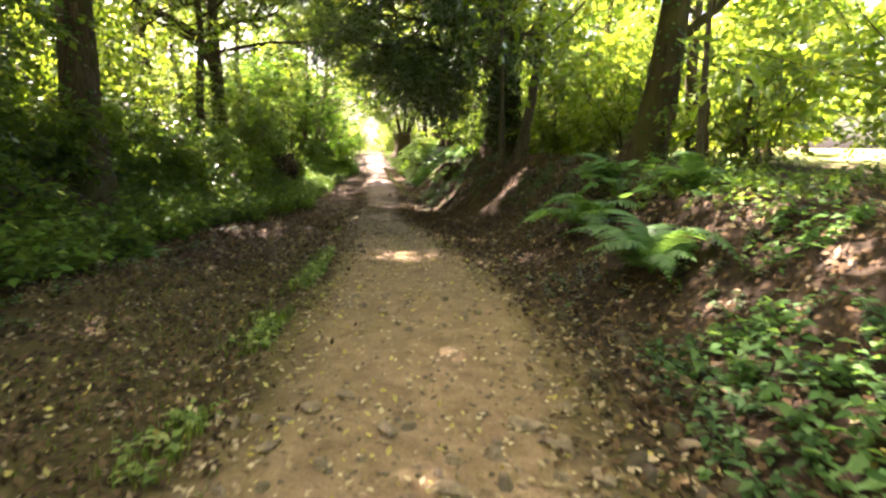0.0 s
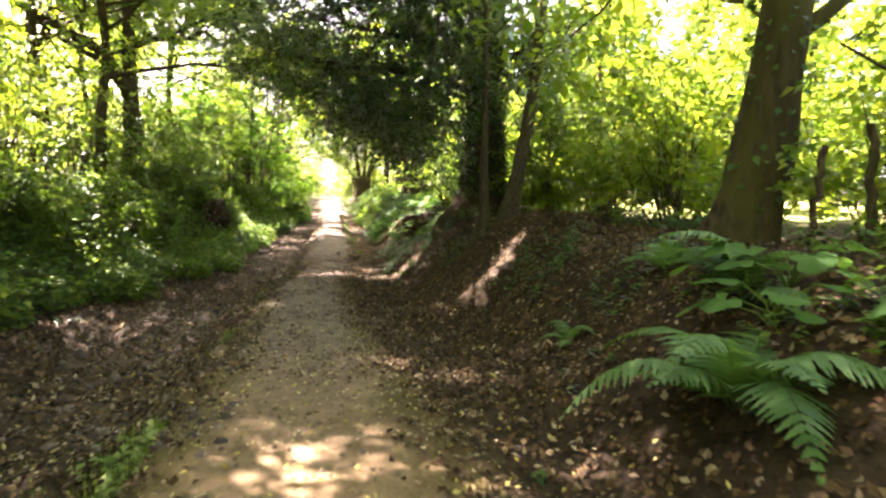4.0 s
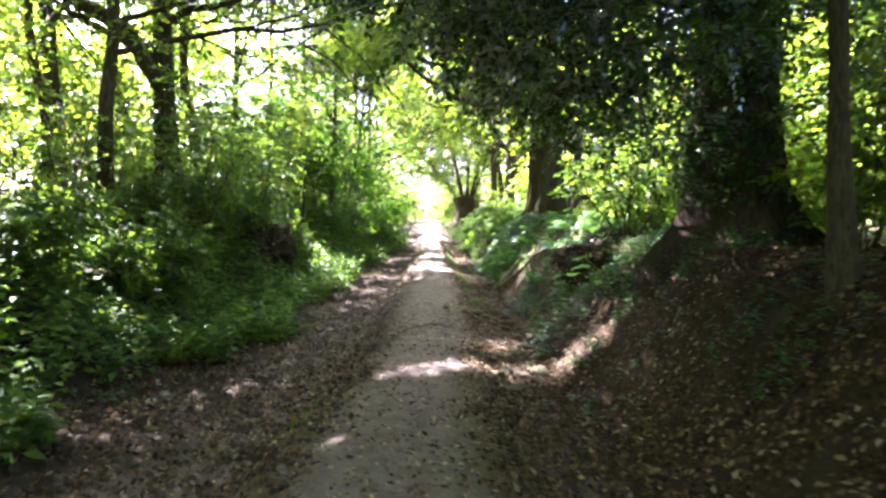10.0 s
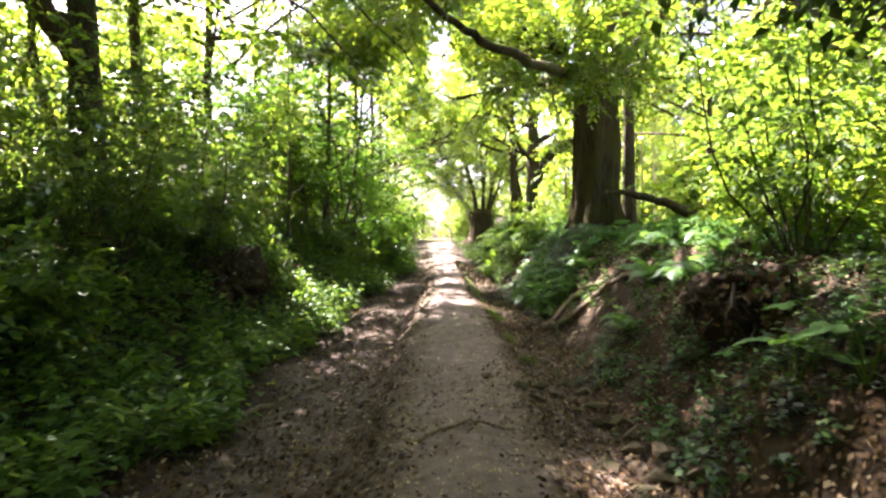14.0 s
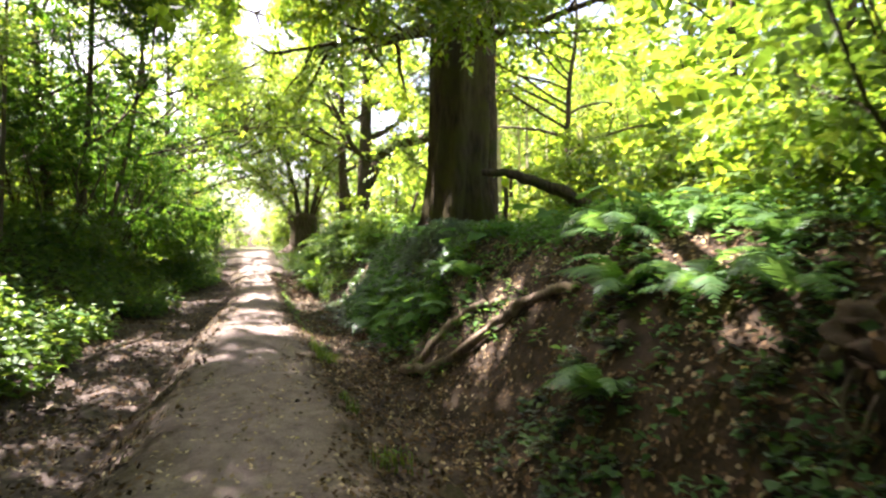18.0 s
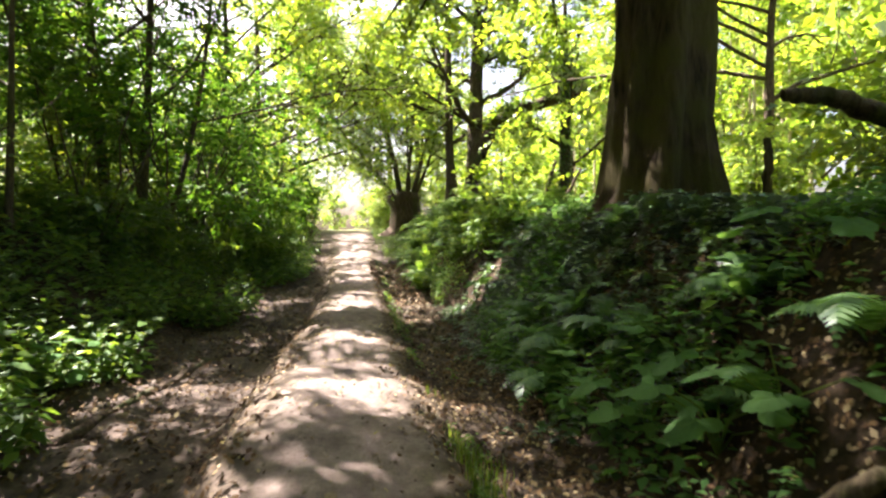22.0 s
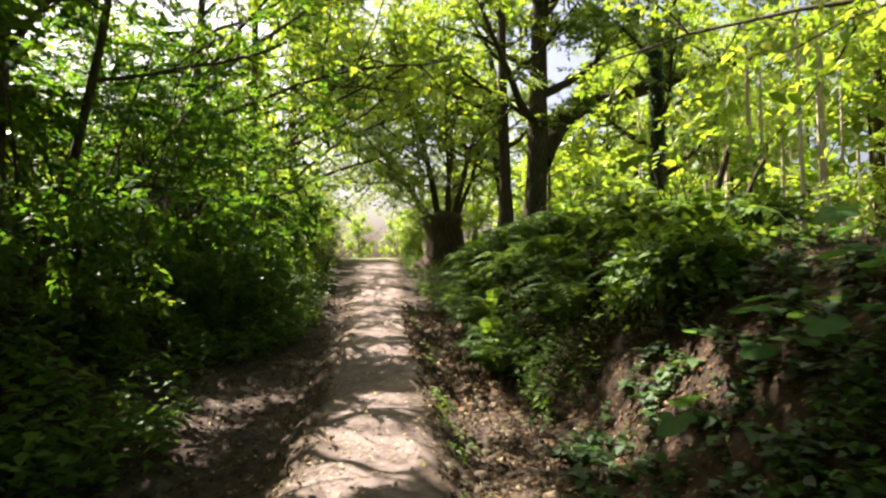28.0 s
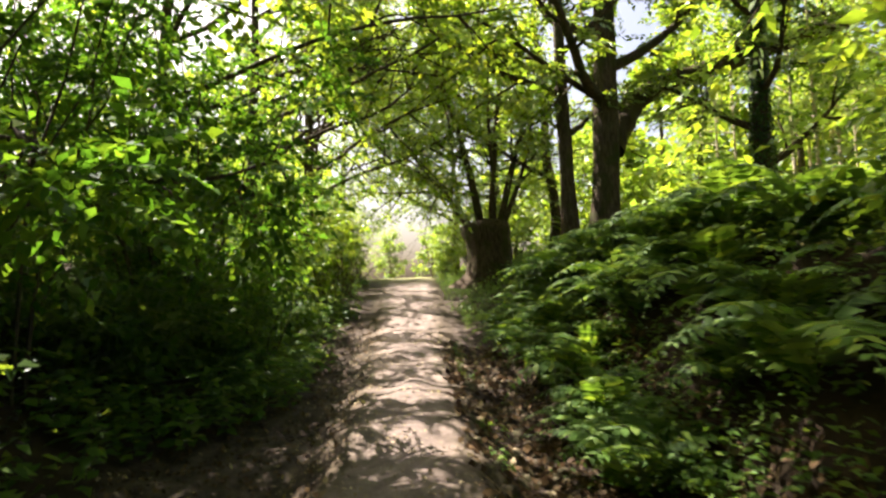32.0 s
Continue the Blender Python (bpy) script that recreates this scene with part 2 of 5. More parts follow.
LEAF_WEED = leaf_material("weed leaf", [(0.0, (0.09, 0.15, 0.04)), (0.6, (0.17, 0.24, 0.075)), (1.0, (0.27, 0.31, 0.12))], (1.6, 1.6, 0.8), 0.03, 0.35, 0.5)
# Darker copy of the fern leaf, shade of the bank put into colour.
LEAF_SHADED = leaf_material("fern leaf darkened for shade", [(0.0, (0.03, 0.072, 0.028)), (0.6, (0.055, 0.115, 0.045)), (1.0, (0.09, 0.165, 0.062))], (1.8, 2.0, 0.9), 0.03, 0.36, 0.45)
LEAF_GRASS = leaf_material("grass blade", [(0.0, (0.06, 0.12, 0.02)), (0.6, (0.11, 0.18, 0.035)), (1.0, (0.19, 0.23, 0.06))], (1.9, 1.8, 0.8), 0.05, 0.35)
LEAF_FALLEN = leaf_material("fallen leaf", [(0.0, (0.02, 0.013, 0.008)), (0.5, (0.075, 0.047, 0.026)), (0.88, (0.15, 0.098, 0.055)), (1.0, (0.34, 0.28, 0.19))], (1.1, 1.0, 0.8), 0.02, 0.10, 0.6)
LEAF_YELLOW = leaf_material("yellow fallen leaf", [(0.0, (0.28, 0.22, 0.05)), (1.0, (0.48, 0.42, 0.16))], (1.2, 1.1, 0.7), 0.05, 0.2)
LEAF_PALE = leaf_material("pale leaf scrap", [(0.0, (0.10, 0.075, 0.045)), (0.5, (0.25, 0.19, 0.115)), (1.0, (0.5, 0.42, 0.28))], (1.1, 1.0, 0.8), 0.02, 0.1, 0.6)
BARK = bark_material("bark", (0.022, 0.015, 0.01), (0.10, 0.074, 0.05), (0.04, 0.05, 0.016), 0.45)
BARK_MOSS = bark_material("mossy bark", (0.014, 0.010, 0.007), (0.07, 0.05, 0.03), (0.058, 0.053, 0.017), 0.8, 0.55)
BARK_THIN = bark_material("young bark", (0.03, 0.024, 0.017), (0.11, 0.09, 0.065), (0.05, 0.06, 0.025), 0.3, 2.0)
BARK_PALE = bark_material("pale bark", (0.25, 0.21, 0.15), (0.52, 0.46, 0.36), (0.16, 0.17, 0.08), 0.15, 2.0)
DEADWOOD = bark_material("dead wood", (0.07, 0.052, 0.036), (0.26, 0.2, 0.14), (0.10, 0.10, 0.05), 0.2, 1.6)


def stone_material(name, low, high, mossy):
    tr = m, t, out = material(name)
    own = t.nodes.new("ShaderNodeObjectInfo").outputs["Random"]
    isle = t.nodes.new("ShaderNodeNewGeometry").outputs["Random Per Island"]
    big, fine = noise_of(t, 9.0), noise_of(t, 70.0)
    c = ramp(t, big, [(0.3, low), (0.7, high)])
    c = blend(t, 0.7, c, ramp(t, fine, [(0.3, (0.5, 0.5, 0.5)), (0.7, (1.3, 1.3, 1.3))]), "MULTIPLY")
    c = blend(t, 0.6, c, ramp(t, own, [(0.0, (0.6, 0.58, 0.52)), (1.0, (1.35, 1.3, 1.2))]), "MULTIPLY")
    c = blend(t, 0.6, c, ramp(t, isle, [(0.0, (0.6, 0.6, 0.55)), (1.0, (1.4, 1.35, 1.25))]), "MULTIPLY")
    c = blend(t, ramp(t, noise_of(t, 5.0), [(0.62 - 0.3 * mossy, (0, 0, 0)), (0.8 - 0.3 * mossy, (1, 1, 1))]), c, (0.05, 0.046, 0.016))
    return solid(name, c, 0.85, bump_of(t, fine, 0.7, 0.015), tr)


STONE = stone_material("field stone", (0.12, 0.094, 0.064), (0.26, 0.205, 0.145), 0.2)
STONE_DARK = stone_material("mossy field stone", (0.035, 0.028, 0.02), (0.12, 0.094, 0.064), 0.7)


def clod_material():
    tr = m, t, out = material("clod of earth")
    isle = t.nodes.new("ShaderNodeNewGeometry").outputs["Random Per Island"]
    fine = noise_of(t, 55.0, 5.0)
    c = ramp(t, isle, [(0.0, (0.035, 0.026, 0.02)), (0.7, (0.085, 0.064, 0.05)), (1.0, (0.20, 0.165, 0.135))])
    c = blend(t, 0.7, c, ramp(t, fine, [(0.3, (0.5, 0.5, 0.5)), (0.7, (1.4, 1.4, 1.4))]), "MULTIPLY")
    return solid("clod of earth", c, 0.8, bump_of(t, fine, 0.7, 0.012), tr, 0.3)


CLOD = clod_material()


def ground_material():
    """Trodden earth on the crown, dark leafy soil beside it, grass in the fields beyond."""
    tr = m, t, out = material("woodland ground")
    kind = t.nodes.new("ShaderNodeAttribute")
    kind.attribute_name = "trodden"
    grass = t.nodes.new("ShaderNodeAttribute")
    grass.attribute_name = "meadow"
    moss = t.nodes.new("ShaderNodeAttribute")
    moss.attribute_name = "moss"
    big, mid, fine, grit = noise_of(t, 0.9), noise_of(t, 6.0), noise_of(t, 38.0, 6.0), noise_of(t, 160.0, 3.0)
    earth = ramp(t, mid, [(0.3, (0.17, 0.114, 0.06)), (0.7, (0.28, 0.197, 0.113))])
    # Second, greyer earth tone that takes over further along the lane.
    grey_earth = t.nodes.new("ShaderNodeAttribute")
    grey_earth.attribute_name = "grey_earth"
    earth = blend(t, grey_earth.outputs["Fac"], earth, ramp(t, mid, [(0.3, (0.125, 0.097, 0.085)), (0.7, (0.235, 0.19, 0.168))]))
    earth = blend(t, 0.6, earth, ramp(t, fine, [(0.3, (0.62, 0.6, 0.58)), (0.72, (1.28, 1.28, 1.28))]), "MULTIPLY")
    earth = blend(t, 0.45, earth, ramp(t, grit, [(0.35, (0.55, 0.55, 0.55)), (0.7, (1.45, 1.45, 1.45))]), "MULTIPLY")
    soil = ramp(t, mid, [(0.3, (0.014, 0.010, 0.006)), (0.7, (0.05, 0.034, 0.02))])
    soil = blend(t, 0.7, soil, ramp(t, fine, [(0.32, (0.45, 0.45, 0.45)), (0.7, (1.5, 1.45, 1.4))]), "MULTIPLY")
    green = blend(t, 0.6, (0.115, 0.092, 0.03), ramp(t, fine, [(0.3, (0.5, 0.5, 0.5)), (0.7, (1.3, 1.3, 1.2))]), "MULTIPLY")
    edge = blend(t, 0.35, kind.outputs["Fac"], ramp(t, mid, [(0.35, (0, 0, 0)), (0.65, (1, 1, 1))]), "OVERLAY")
    c = blend(t, edge, soil, earth)
    mossy = blend(t, 1.0, moss.outputs["Fac"], ramp(t, noise_of(t, 4.0), [(0.3, (0, 0, 0)), (0.52, (1, 1, 1))]), "MULTIPLY")
    c = blend(t, mossy, c, green)
    field = ramp(t, big, [(0.3, (0.16, 0.20, 0.05)), (0.7, (0.30, 0.30, 0.10))])
    field = blend(t, 0.5, field, ramp(t, fine, [(0.3, (0.6, 0.6, 0.6)), (0.7, (1.3, 1.3, 1.3))]), "MULTIPLY")
    c = blend(t, grass.outputs["Fac"], c, field)
    h = blend(t, 0.4, fine, grit)
    return solid("woodland ground", c, 0.92, bump_of(t, h, 0.7, 0.025), tr, 0.2)


GROUND = ground_material()


# ---- builders ----
rng = np.random.default_rng(7)


def mesh_of(name, verts, quads, material_, smooth=False):
    verts, quads = np.asarray(verts, np.float32).reshape(-1, 3), np.asarray(quads, np.int32)
    me = bpy.data.meshes.new(name)
    k = quads.shape[1]
    me.vertices.add(len(verts))
    me.vertices.foreach_set("co", verts.ravel())
    me.loops.add(quads.size)
    me.loops.foreach_set("vertex_index", quads.ravel())
    me.polygons.add(len(quads))
    me.polygons.foreach_set("loop_start", np.arange(0, quads.size, k, dtype=np.int32))
    if smooth:
        me.polygons.foreach_set("use_smooth", np.ones(len(quads), bool))
    me.update(calc_edges=True)
    me.materials.append(material_)
    return me


def piece(name, me, parent=None, label="", at=None):
    """Links a mesh as one object, a part when it has a parent."""
    ob = new(name, me)
    if parent is not None:
        ob.parent = parent
    if at is not None:
        ob.matrix_basis = at
    if label:
        ob["label"] = label
    return ob


def thing(name, at, label, category, group="", kind=""):
    ob = new(name)
    ob.matrix_basis = at
    return tagged(ob, label, category, group, kind)


def unit(v):
    return v / np.maximum(np.linalg.norm(v, axis=-1, keepdims=True), 1e-9)


def leaves(pos, axis, normal, length, width, droop=0.12, fold=0.16):
    """Vertices and faces of one folded leaf for each row: base, side, tip, side."""
    axis = unit(axis)
    side = unit(np.cross(normal, axis))
    normal = np.cross(axis, side)
    length, width = np.broadcast_to(length, len(pos))[:, None], np.broadcast_to(width, len(pos))[:, None]
    lift = normal * width * fold
    mid = pos + axis * length * 0.42
    v = np.stack([pos, mid - side * width / 2 + lift, pos + axis * length - normal * length * droop, mid + side * width / 2 + lift], 1)
    return v.reshape(-1, 3), np.arange(4 * len(pos), dtype=np.int32).reshape(-1, 4)


def sprays(points, ways, count, reach, leaf, level_=0.75, ratio=0.62):
    """Leaves set alternately along a short twig at each point; level_ says how far they lie flat."""
    n = len(points)
    ways = unit(ways)
    up = np.zeros((n, 3))
    up[:, 2] = 1
    normal = unit(up * level_ + rng.normal(0, 0.34, (n, 3)))
    side = unit(np.cross(normal, ways))
    t = (np.arange(count) + rng.uniform(0.1, 0.9, (n, count))) / count
    sign = np.where(np.arange(count) % 2, 1.0, -1.0)[None, :, None]
    length = reach * rng.uniform(0.7, 1.3, (n, 1))
    pos = points[:, None] + ways[:, None] * (t * length)[..., None] + side[:, None] * sign * 0.12 * leaf
    pos[..., 2] -= 0.25 * (t ** 2) * length
    axis = ways[:, None] * 0.75 + side[:, None] * sign * rng.uniform(0.5, 1.1, (n, count, 1)) + rng.normal(0, 0.22, (n, count, 3))
    axis[..., 2] -= 0.18
    nor = normal[:, None] + rng.normal(0, 0.28, (n, count, 3))
    size = leaf * rng.uniform(0.65, 1.2, n * count)
    return leaves(pos.reshape(-1, 3), axis.reshape(-1, 3), nor.reshape(-1, 3), size, size * ratio)


def tube(path, radii, sides=8, flare=None, seed=0, ridges=0.0, cap=True):
    """A tapered, slightly uneven tube along a path: vertices and quads."""
    path, radii = np.asarray(path, float), np.asarray(radii, float)
    n = len(path)
    tan = unit(np.gradient(path, axis=0))
    ref = np.array([1.0, 0.13, 0.07]) if abs(tan[0][0]) < 0.8 else np.array([0.1, 1.0, 0.05])
    a = np.arange(sides) * 2 * np.pi / sides
    verts = np.empty((n, sides, 3))
    for i in range(n):
        s = unit(np.cross(tan[i], ref))
        b = np.cross(tan[i], s)
        r = radii[i] * (1 + 0.10 * rough(a * 1.1 + 3.1 * seed, np.full(sides, i * 0.45), 0.7, seed + 11))
        if ridges:
            r = r + ridges * radii[i] * rough(np.cos(a) * 2.2 + seed, np.sin(a) * 2.2 + i * 0.12, 0.45, seed + 12)
        if flare is not None:
            r = r * (1 + flare[i] * np.clip(0.4 + 0.6 * np.cos(a * 5 + seed) + 0.3 * np.cos(a * 3 + 1), 0, 1.4))
        verts[i] = path[i] + s * (np.cos(a) * r)[:, None] + b * (np.sin(a) * r)[:, None]
    i, j = np.meshgrid(np.arange(n - 1), np.arange(sides), indexing="ij")
    k = (j + 1) % sides
    quads = np.stack([i * sides + j, i * sides + k, (i + 1) * sides + k, (i + 1) * sides + j], -1).reshape(-1, 4)
    verts = verts.reshape(-1, 3)
    if cap:
        top = np.arange((n - 1) * sides, n * sides)
        verts = np.vstack([verts, path[-1] + tan[-1] * radii[-1] * 0.3])
        c = len(verts) - 1
        quads = np.vstack([quads, np.stack([top, np.roll(top, -1), np.full(sides, c), np.full(sides, c)], -1)[::1]])
        quads[-sides:, 3] = quads[-sides:, 2]
    return verts, quads


def joined(pieces):
    """Several (vertices, faces) in one."""
    v, f, n = [], [], 0
    for a, b in pieces:
        v.append(a), f.append(b + n)
        n += len(a)
    return np.vstack(v), np.vstack(f)


def tidy(verts, quads):
    """Quads whose last two corners coincide become real triangles by a point set a little apart."""
    same = quads[:, 2] == quads[:, 3]
    if same.any():
        quads = quads.copy()
        extra = verts[quads[same, 3]] + 1e-4
        quads[same, 3] = len(verts) + np.arange(same.sum())
        verts = np.vstack([verts, extra])
    return verts, quads


def bent(start, way, length, steps, wander=0.12, rise=0.0):
    """A path that starts along way and wanders."""
    p, d, out = np.array(start, float), unit(np.array(way, float)), []
    for i in range(steps + 1):
        out.append(p.copy())
        d = unit(d + rng.normal(0, wander, 3) + np.array([0, 0, rise]))
        p = p + d * length / steps
    return np.array(out)


def branch_off(path, radius, count, length, twigs, tubes, sub=3, rise=0.02, start=0.3):
    """Side branches along a limb; their outer halves gather twig points."""
    n = len(path)
    for k in range(count):
        f = start + (1 - start) * (k + rng.uniform(0.2, 0.8)) / count
        i = min(int(f * (n - 1)), n - 2)
        d = unit(path[i + 1] - path[i])
        out = unit(np.cross(d, rng.normal(0, 1, 3)) + np.array([0, 0, 0.15]))
        p = bent(path[i], d * 0.6 + out * 0.9, length * rng.uniform(0.6, 1.2) * (1.15 - 0.5 * f), 5, 0.16, rise)
        tubes.append(tube(p, np.linspace(radius * 0.45, 0.006, 6), 4, seed=k, cap=False))
        for q in (1, 2, 3, 4, 5):
            for _ in range(sub):
                dd = unit(p[q] - p[q - 1])
                twigs.append((p[q] + rng.normal(0, 0.12, 3), unit(dd * 0.5 + rng.normal(0, 0.6, 3) * np.array([1, 1, 0.45]))))
    for _ in range(sub):
        twigs.append((path[-1], unit(path[-1] - path[-2] + rng.normal(0, 0.4, 3))))


def foliage(name, twigs, count, reach, leaf, material_, parent, keep=None, label="", flat=0.75, ratio=0.62):
    if not twigs:
        return None
    p, d = np.array([a for a, _ in twigs]), np.array([b for _, b in twigs])
    if keep is not None:
        k = keep(p)
        p, d = p[k], d[k]
    v, f = sprays(p, d, count, reach, leaf, flat, ratio)
    return piece(name, mesh_of(name, v, f, material_), parent, label)


# places that the sun reaches through gaps in the crowns: x, y to x, y and half the width
SUNNY_NEAR = [
    (0.95, 12.95, 1.85, 14.3, 0.05), (-6.4, 16.0, -6.0, 17.2, 0.2), (-6.8, 19.0, -6.3, 20.6, 0.3), (-6.9, 22.0, -6.5, 24.0, 0.35), (-1.3, 19.2, -0.1, 19.5, 0.4), (-2.1, 18.4, -1.6, 18.8, 0.3), (-1.3, 20.6, -0.7, 20.9, 0.3), (-5.7, 24.4, -4.6, 25.3, 0.15), (-6.4, 29.4, -6.0, 31.5, 0.45), (-5.3, 31.4, -4.2, 31.6, 0.25), (-4.9, 34.0, -4.5, 34.3, 0.22),
    (-5.7, 27.3, -4.7, 28.4, 0.3), (-3.6, 29.6, -2.5, 29.8, 0.4), (-3.6, 30.6, -2.1, 30.1, 0.15), (-1.0, 27.3, -0.6, 27.5, 0.12), (-3.9, 32.7, -2.8, 31.9, 0.45), (0.2, 23.2, 0.5, 24.1, 0.15)]
SUNNY_FAR = [
    (-5.8, 36.4, -5.7, 38.4, 0.12), (-4.2, 36.5, -3.2, 37.1, 0.6), (-4.1, 35.2, -3.0, 35.4, 0.65), (-2.7, 36.0, -3.1, 39.5, 0.2), (-2.0, 36.4, -1.0, 35.2, 0.0),
    (-5.0, 41.8, -3.9, 42.0, 0.4), (-4.4, 40.0, -4.0, 40.1, 0.4), (-5.4, 40.7, -4.4, 39.8, 0.1), (-6.6, 44.8, -5.9, 44.9, 0.25), (-6.0, 48.1, -4.2, 49.0, 0.5),
    (-4.8, 45.0, -4.3, 45.2, 0.2), (-5.9, 38.3, -5.6, 38.6, 0.3), (-3.3, 37.8, -3.0, 38.2, 0.35), (-1.5, 36.1, -1.3, 36.8, 0.25), (-5.4, 35.0, -5.0, 35.4, 0.2), (-0.3, 37.2, 0.5, 38.0, 0.35), (-0.6, 39.6, 0.8, 41.8, 0.6)]


def sunlit(gx, gy, margin):
    """Whether the ray to a place on the ground falls into one of the gaps."""
    hit = np.zeros(len(gx), bool)
    for x0, y0, x1, y1, r in SUNNY_NEAR + SUNNY_FAR:
        d = np.array([x1 - x0, y1 - y0])
        f = np.clip(((gx - x0) * d[0] + (gy - y0) * d[1]) / (d @ d), 0, 1)
        hit |= np.hypot(gx - x0 - f * d[0], gy - y0 - f * d[1]) < (r + margin) * (1 + 0.3 * rough(gx, gy, 0.5, 27))
    return hit


def gap_above_lane(base, low=1.5, high=2.9, thin=True):
    """The strip of open sky that runs over the lane, and clear walking room: no twigs there."""
    base = np.array(base)

    def keep(p):
        w = p + base
        u = w[:, 0] - centre(w[:, 1])
        over = w[:, 2] - level(w[:, 1])
        strip = (np.abs(u + 0.2) < 0.5) & (w[:, 1] > 34) & (w[:, 1] < 56) & (over > 5.0)
        sx, sy = way.x / way.z, way.y / way.z
        rise = w[:, 2] - level(w[:, 1])
        rise = w[:, 2] - ground_z(w[:, 0] - rise * sx, w[:, 1] - rise * sy)
        gx, gy = w[:, 0] - rise * sx, w[:, 1] - rise * sy
        gu = gx - centre(gy)
        tufts = rough(gx, gy, 1.5, 17) + 0.5 * rough(w[:, 0] + w[:, 2], w[:, 1] - w[:, 2], 0.8, 18)
        lane = (gu > -4.5) & (gu < 6.0) & (gy < 46)
        open_ = (tufts < -0.72) & ~lane & (over > 2.6) | sunlit(gx, gy, 0.17) & (over > 1.6) if thin else np.zeros(len(w), bool)
        edge = (gu > 6.2) & (gu < 13) & (gy > 9) & (gy < 31) & (over > 5.2) & (rough(gx, gy, 1.1, 37) > -0.45)
        open_ = open_ | edge if thin else open_
        reach = 1.25 * (1 + 0.22 * rough(w[:, 1], w[:, 0] + w[:, 2], 1.3, 19))
        room = (u / np.where(u < 0, 1.3 * low, low)) ** 2 + (np.maximum(over, 0) / high) ** 2 < reach
        return ~(strip | room | open_)
    return keep


def on_ground(x, y, sink=0.05):
    return np.array([x, y, float(ground_z(x, y)) - sink])


def tree(name, x, y, radius, height, lean, limbs, label, bark=None, leaf_mat=None, leaf=0.1, flare=0.5, ivy=0, spread=4.0, droop=0.01,
         leaf_count=13, sub=3, extra=(), group="", sides=14, branches=6, first=0.28, crown_rise=0.05, toward=0.0, fine=True, ridges=0.12):
    """A tree with its trunk, limbs and crown. lean: metres sideways for each metre up; extra: limbs given as start height, way, length, radius."""
    bark, leaf_mat = bark or BARK, leaf_mat or LEAF_MID
    split = name not in ("woodland_tree", "far_tree", "pale_sapling")
    base = on_ground(x, y, 0.5)
    at = Matrix.Translation(base)
    root = thing(name, at, label, "tree", group)
    steps = 26 if fine else 12
    h = np.linspace(0, 1, steps) ** 1.35 * height
    over = np.maximum(h - 0.45, 0)
    bend = 1 - np.exp(-h / 4.0)
    path = np.stack([lean[0] * 4.0 * bend + 0.05 * radius * rough(h, h * 0 + x, 1.5, 21), lean[1] * 4.0 * bend + 0.05 * radius * rough(h, h * 0 + y, 1.5, 22), h], 1)
    if name == "woodland_tree":
        path[:, 0] += 0.28 * rough(h, h * 0 + x, 2.4, 23) * np.minimum(h / 2, 1)
        path[:, 1] += 0.28 * rough(h, h * 0 + y, 2.4, 24) * np.minimum(h / 2, 1)
    radii = radius * (1 - 0.72 * (h / height) ** 0.9) * (1 + 0.28 * np.exp(-over / 0.5))
    spread_ = flare * np.exp(-over / (1.3 * radius + 0.25))
    deep = np.array([0, 0, 1.4 * radius])
    v, f = tidy(*tube(np.vstack([path[:1] - deep, path]), np.append(radii[:1], radii), sides, np.append(spread_[:1], spread_), int(abs(x * 7 + y * 3)) % 50, ridges))
    piece("trunk", mesh_of("trunk", v, f, bark, True), root)
    twigs = []
    specs = []
    for k in range(limbs):
        hh = height * (first + (0.97 - first) * (k + 0.5) / limbs)
        ang = 2.4 * k + x * 3.7 + y
        if toward and k % 3 != 2:
            ang = (0 if toward > 0 else math.pi) + rng.uniform(-1.0, 1.0)
            hh = max(hh, 3.6 + 0.25 * k)
        reach = spread * rng.uniform(0.75, 1.15) * (1.05 - 0.55 * (k / max(limbs, 1)))
        specs.append((hh, (math.cos(ang), math.sin(ang), 0.35 + 0.5 * k / max(limbs, 1)), reach, None))
    for hh, way_, reach, rad in list(specs) + list(extra):
        i = int(np.searchsorted(h, hh))
        i = min(max(i, 1), steps - 1)
        start = path[i - 1] + (path[i] - path[i - 1]) * (hh - h[i - 1]) / max(h[i] - h[i - 1], 1e-6)
        r0 = rad or min(radii[i] * 0.55, 0.16)
        p = bent(start, way_, reach, 8, 0.10 if rad is None else 0.05, crown_rise if rad is None else droop)
        tubes = [tube(p, np.linspace(r0, 0.02, 9), 8 if split else 6, seed=i, cap=False)]
        branch_off(p, r0, branches, reach * 0.5, twigs, tubes, sub)
        v, f = joined(tubes[:1] if split else tubes if fine else [tube(p[::2], np.linspace(r0, 0.02, 5), 4, cap=False)])
        arm = piece("limb", mesh_of("limb", v, f, bark, True), root)
        for v, f in tubes[1:] if split else ():
            piece("branch", mesh_of("branch", v, f, bark, True), arm)
    foliage("crown", twigs, leaf_count, 0.55 if fine else 1.0, leaf, leaf_mat, root, gap_above_lane(base, 3.3, 2.5 if y > 50 else 4.0 if y > 30 else 3.2))
    if ivy:
        hi = rng.uniform(0.1, 1, ivy) ** 0.9 * min(height * 0.62, 9.0)
        ang = rng.uniform(0, 2 * np.pi, ivy)
        px = np.interp(hi, h, path[:, 0]), np.interp(hi, h, path[:, 1])
        r = np.interp(hi, h, radii) * (1.02 + 0.22 * np.abs(rng.normal(0, 1, ivy)))
        out = np.stack([np.cos(ang), np.sin(ang), np.zeros(ivy)], 1)
        pos = np.stack([px[0], px[1], hi], 1) + out * r[:, None]
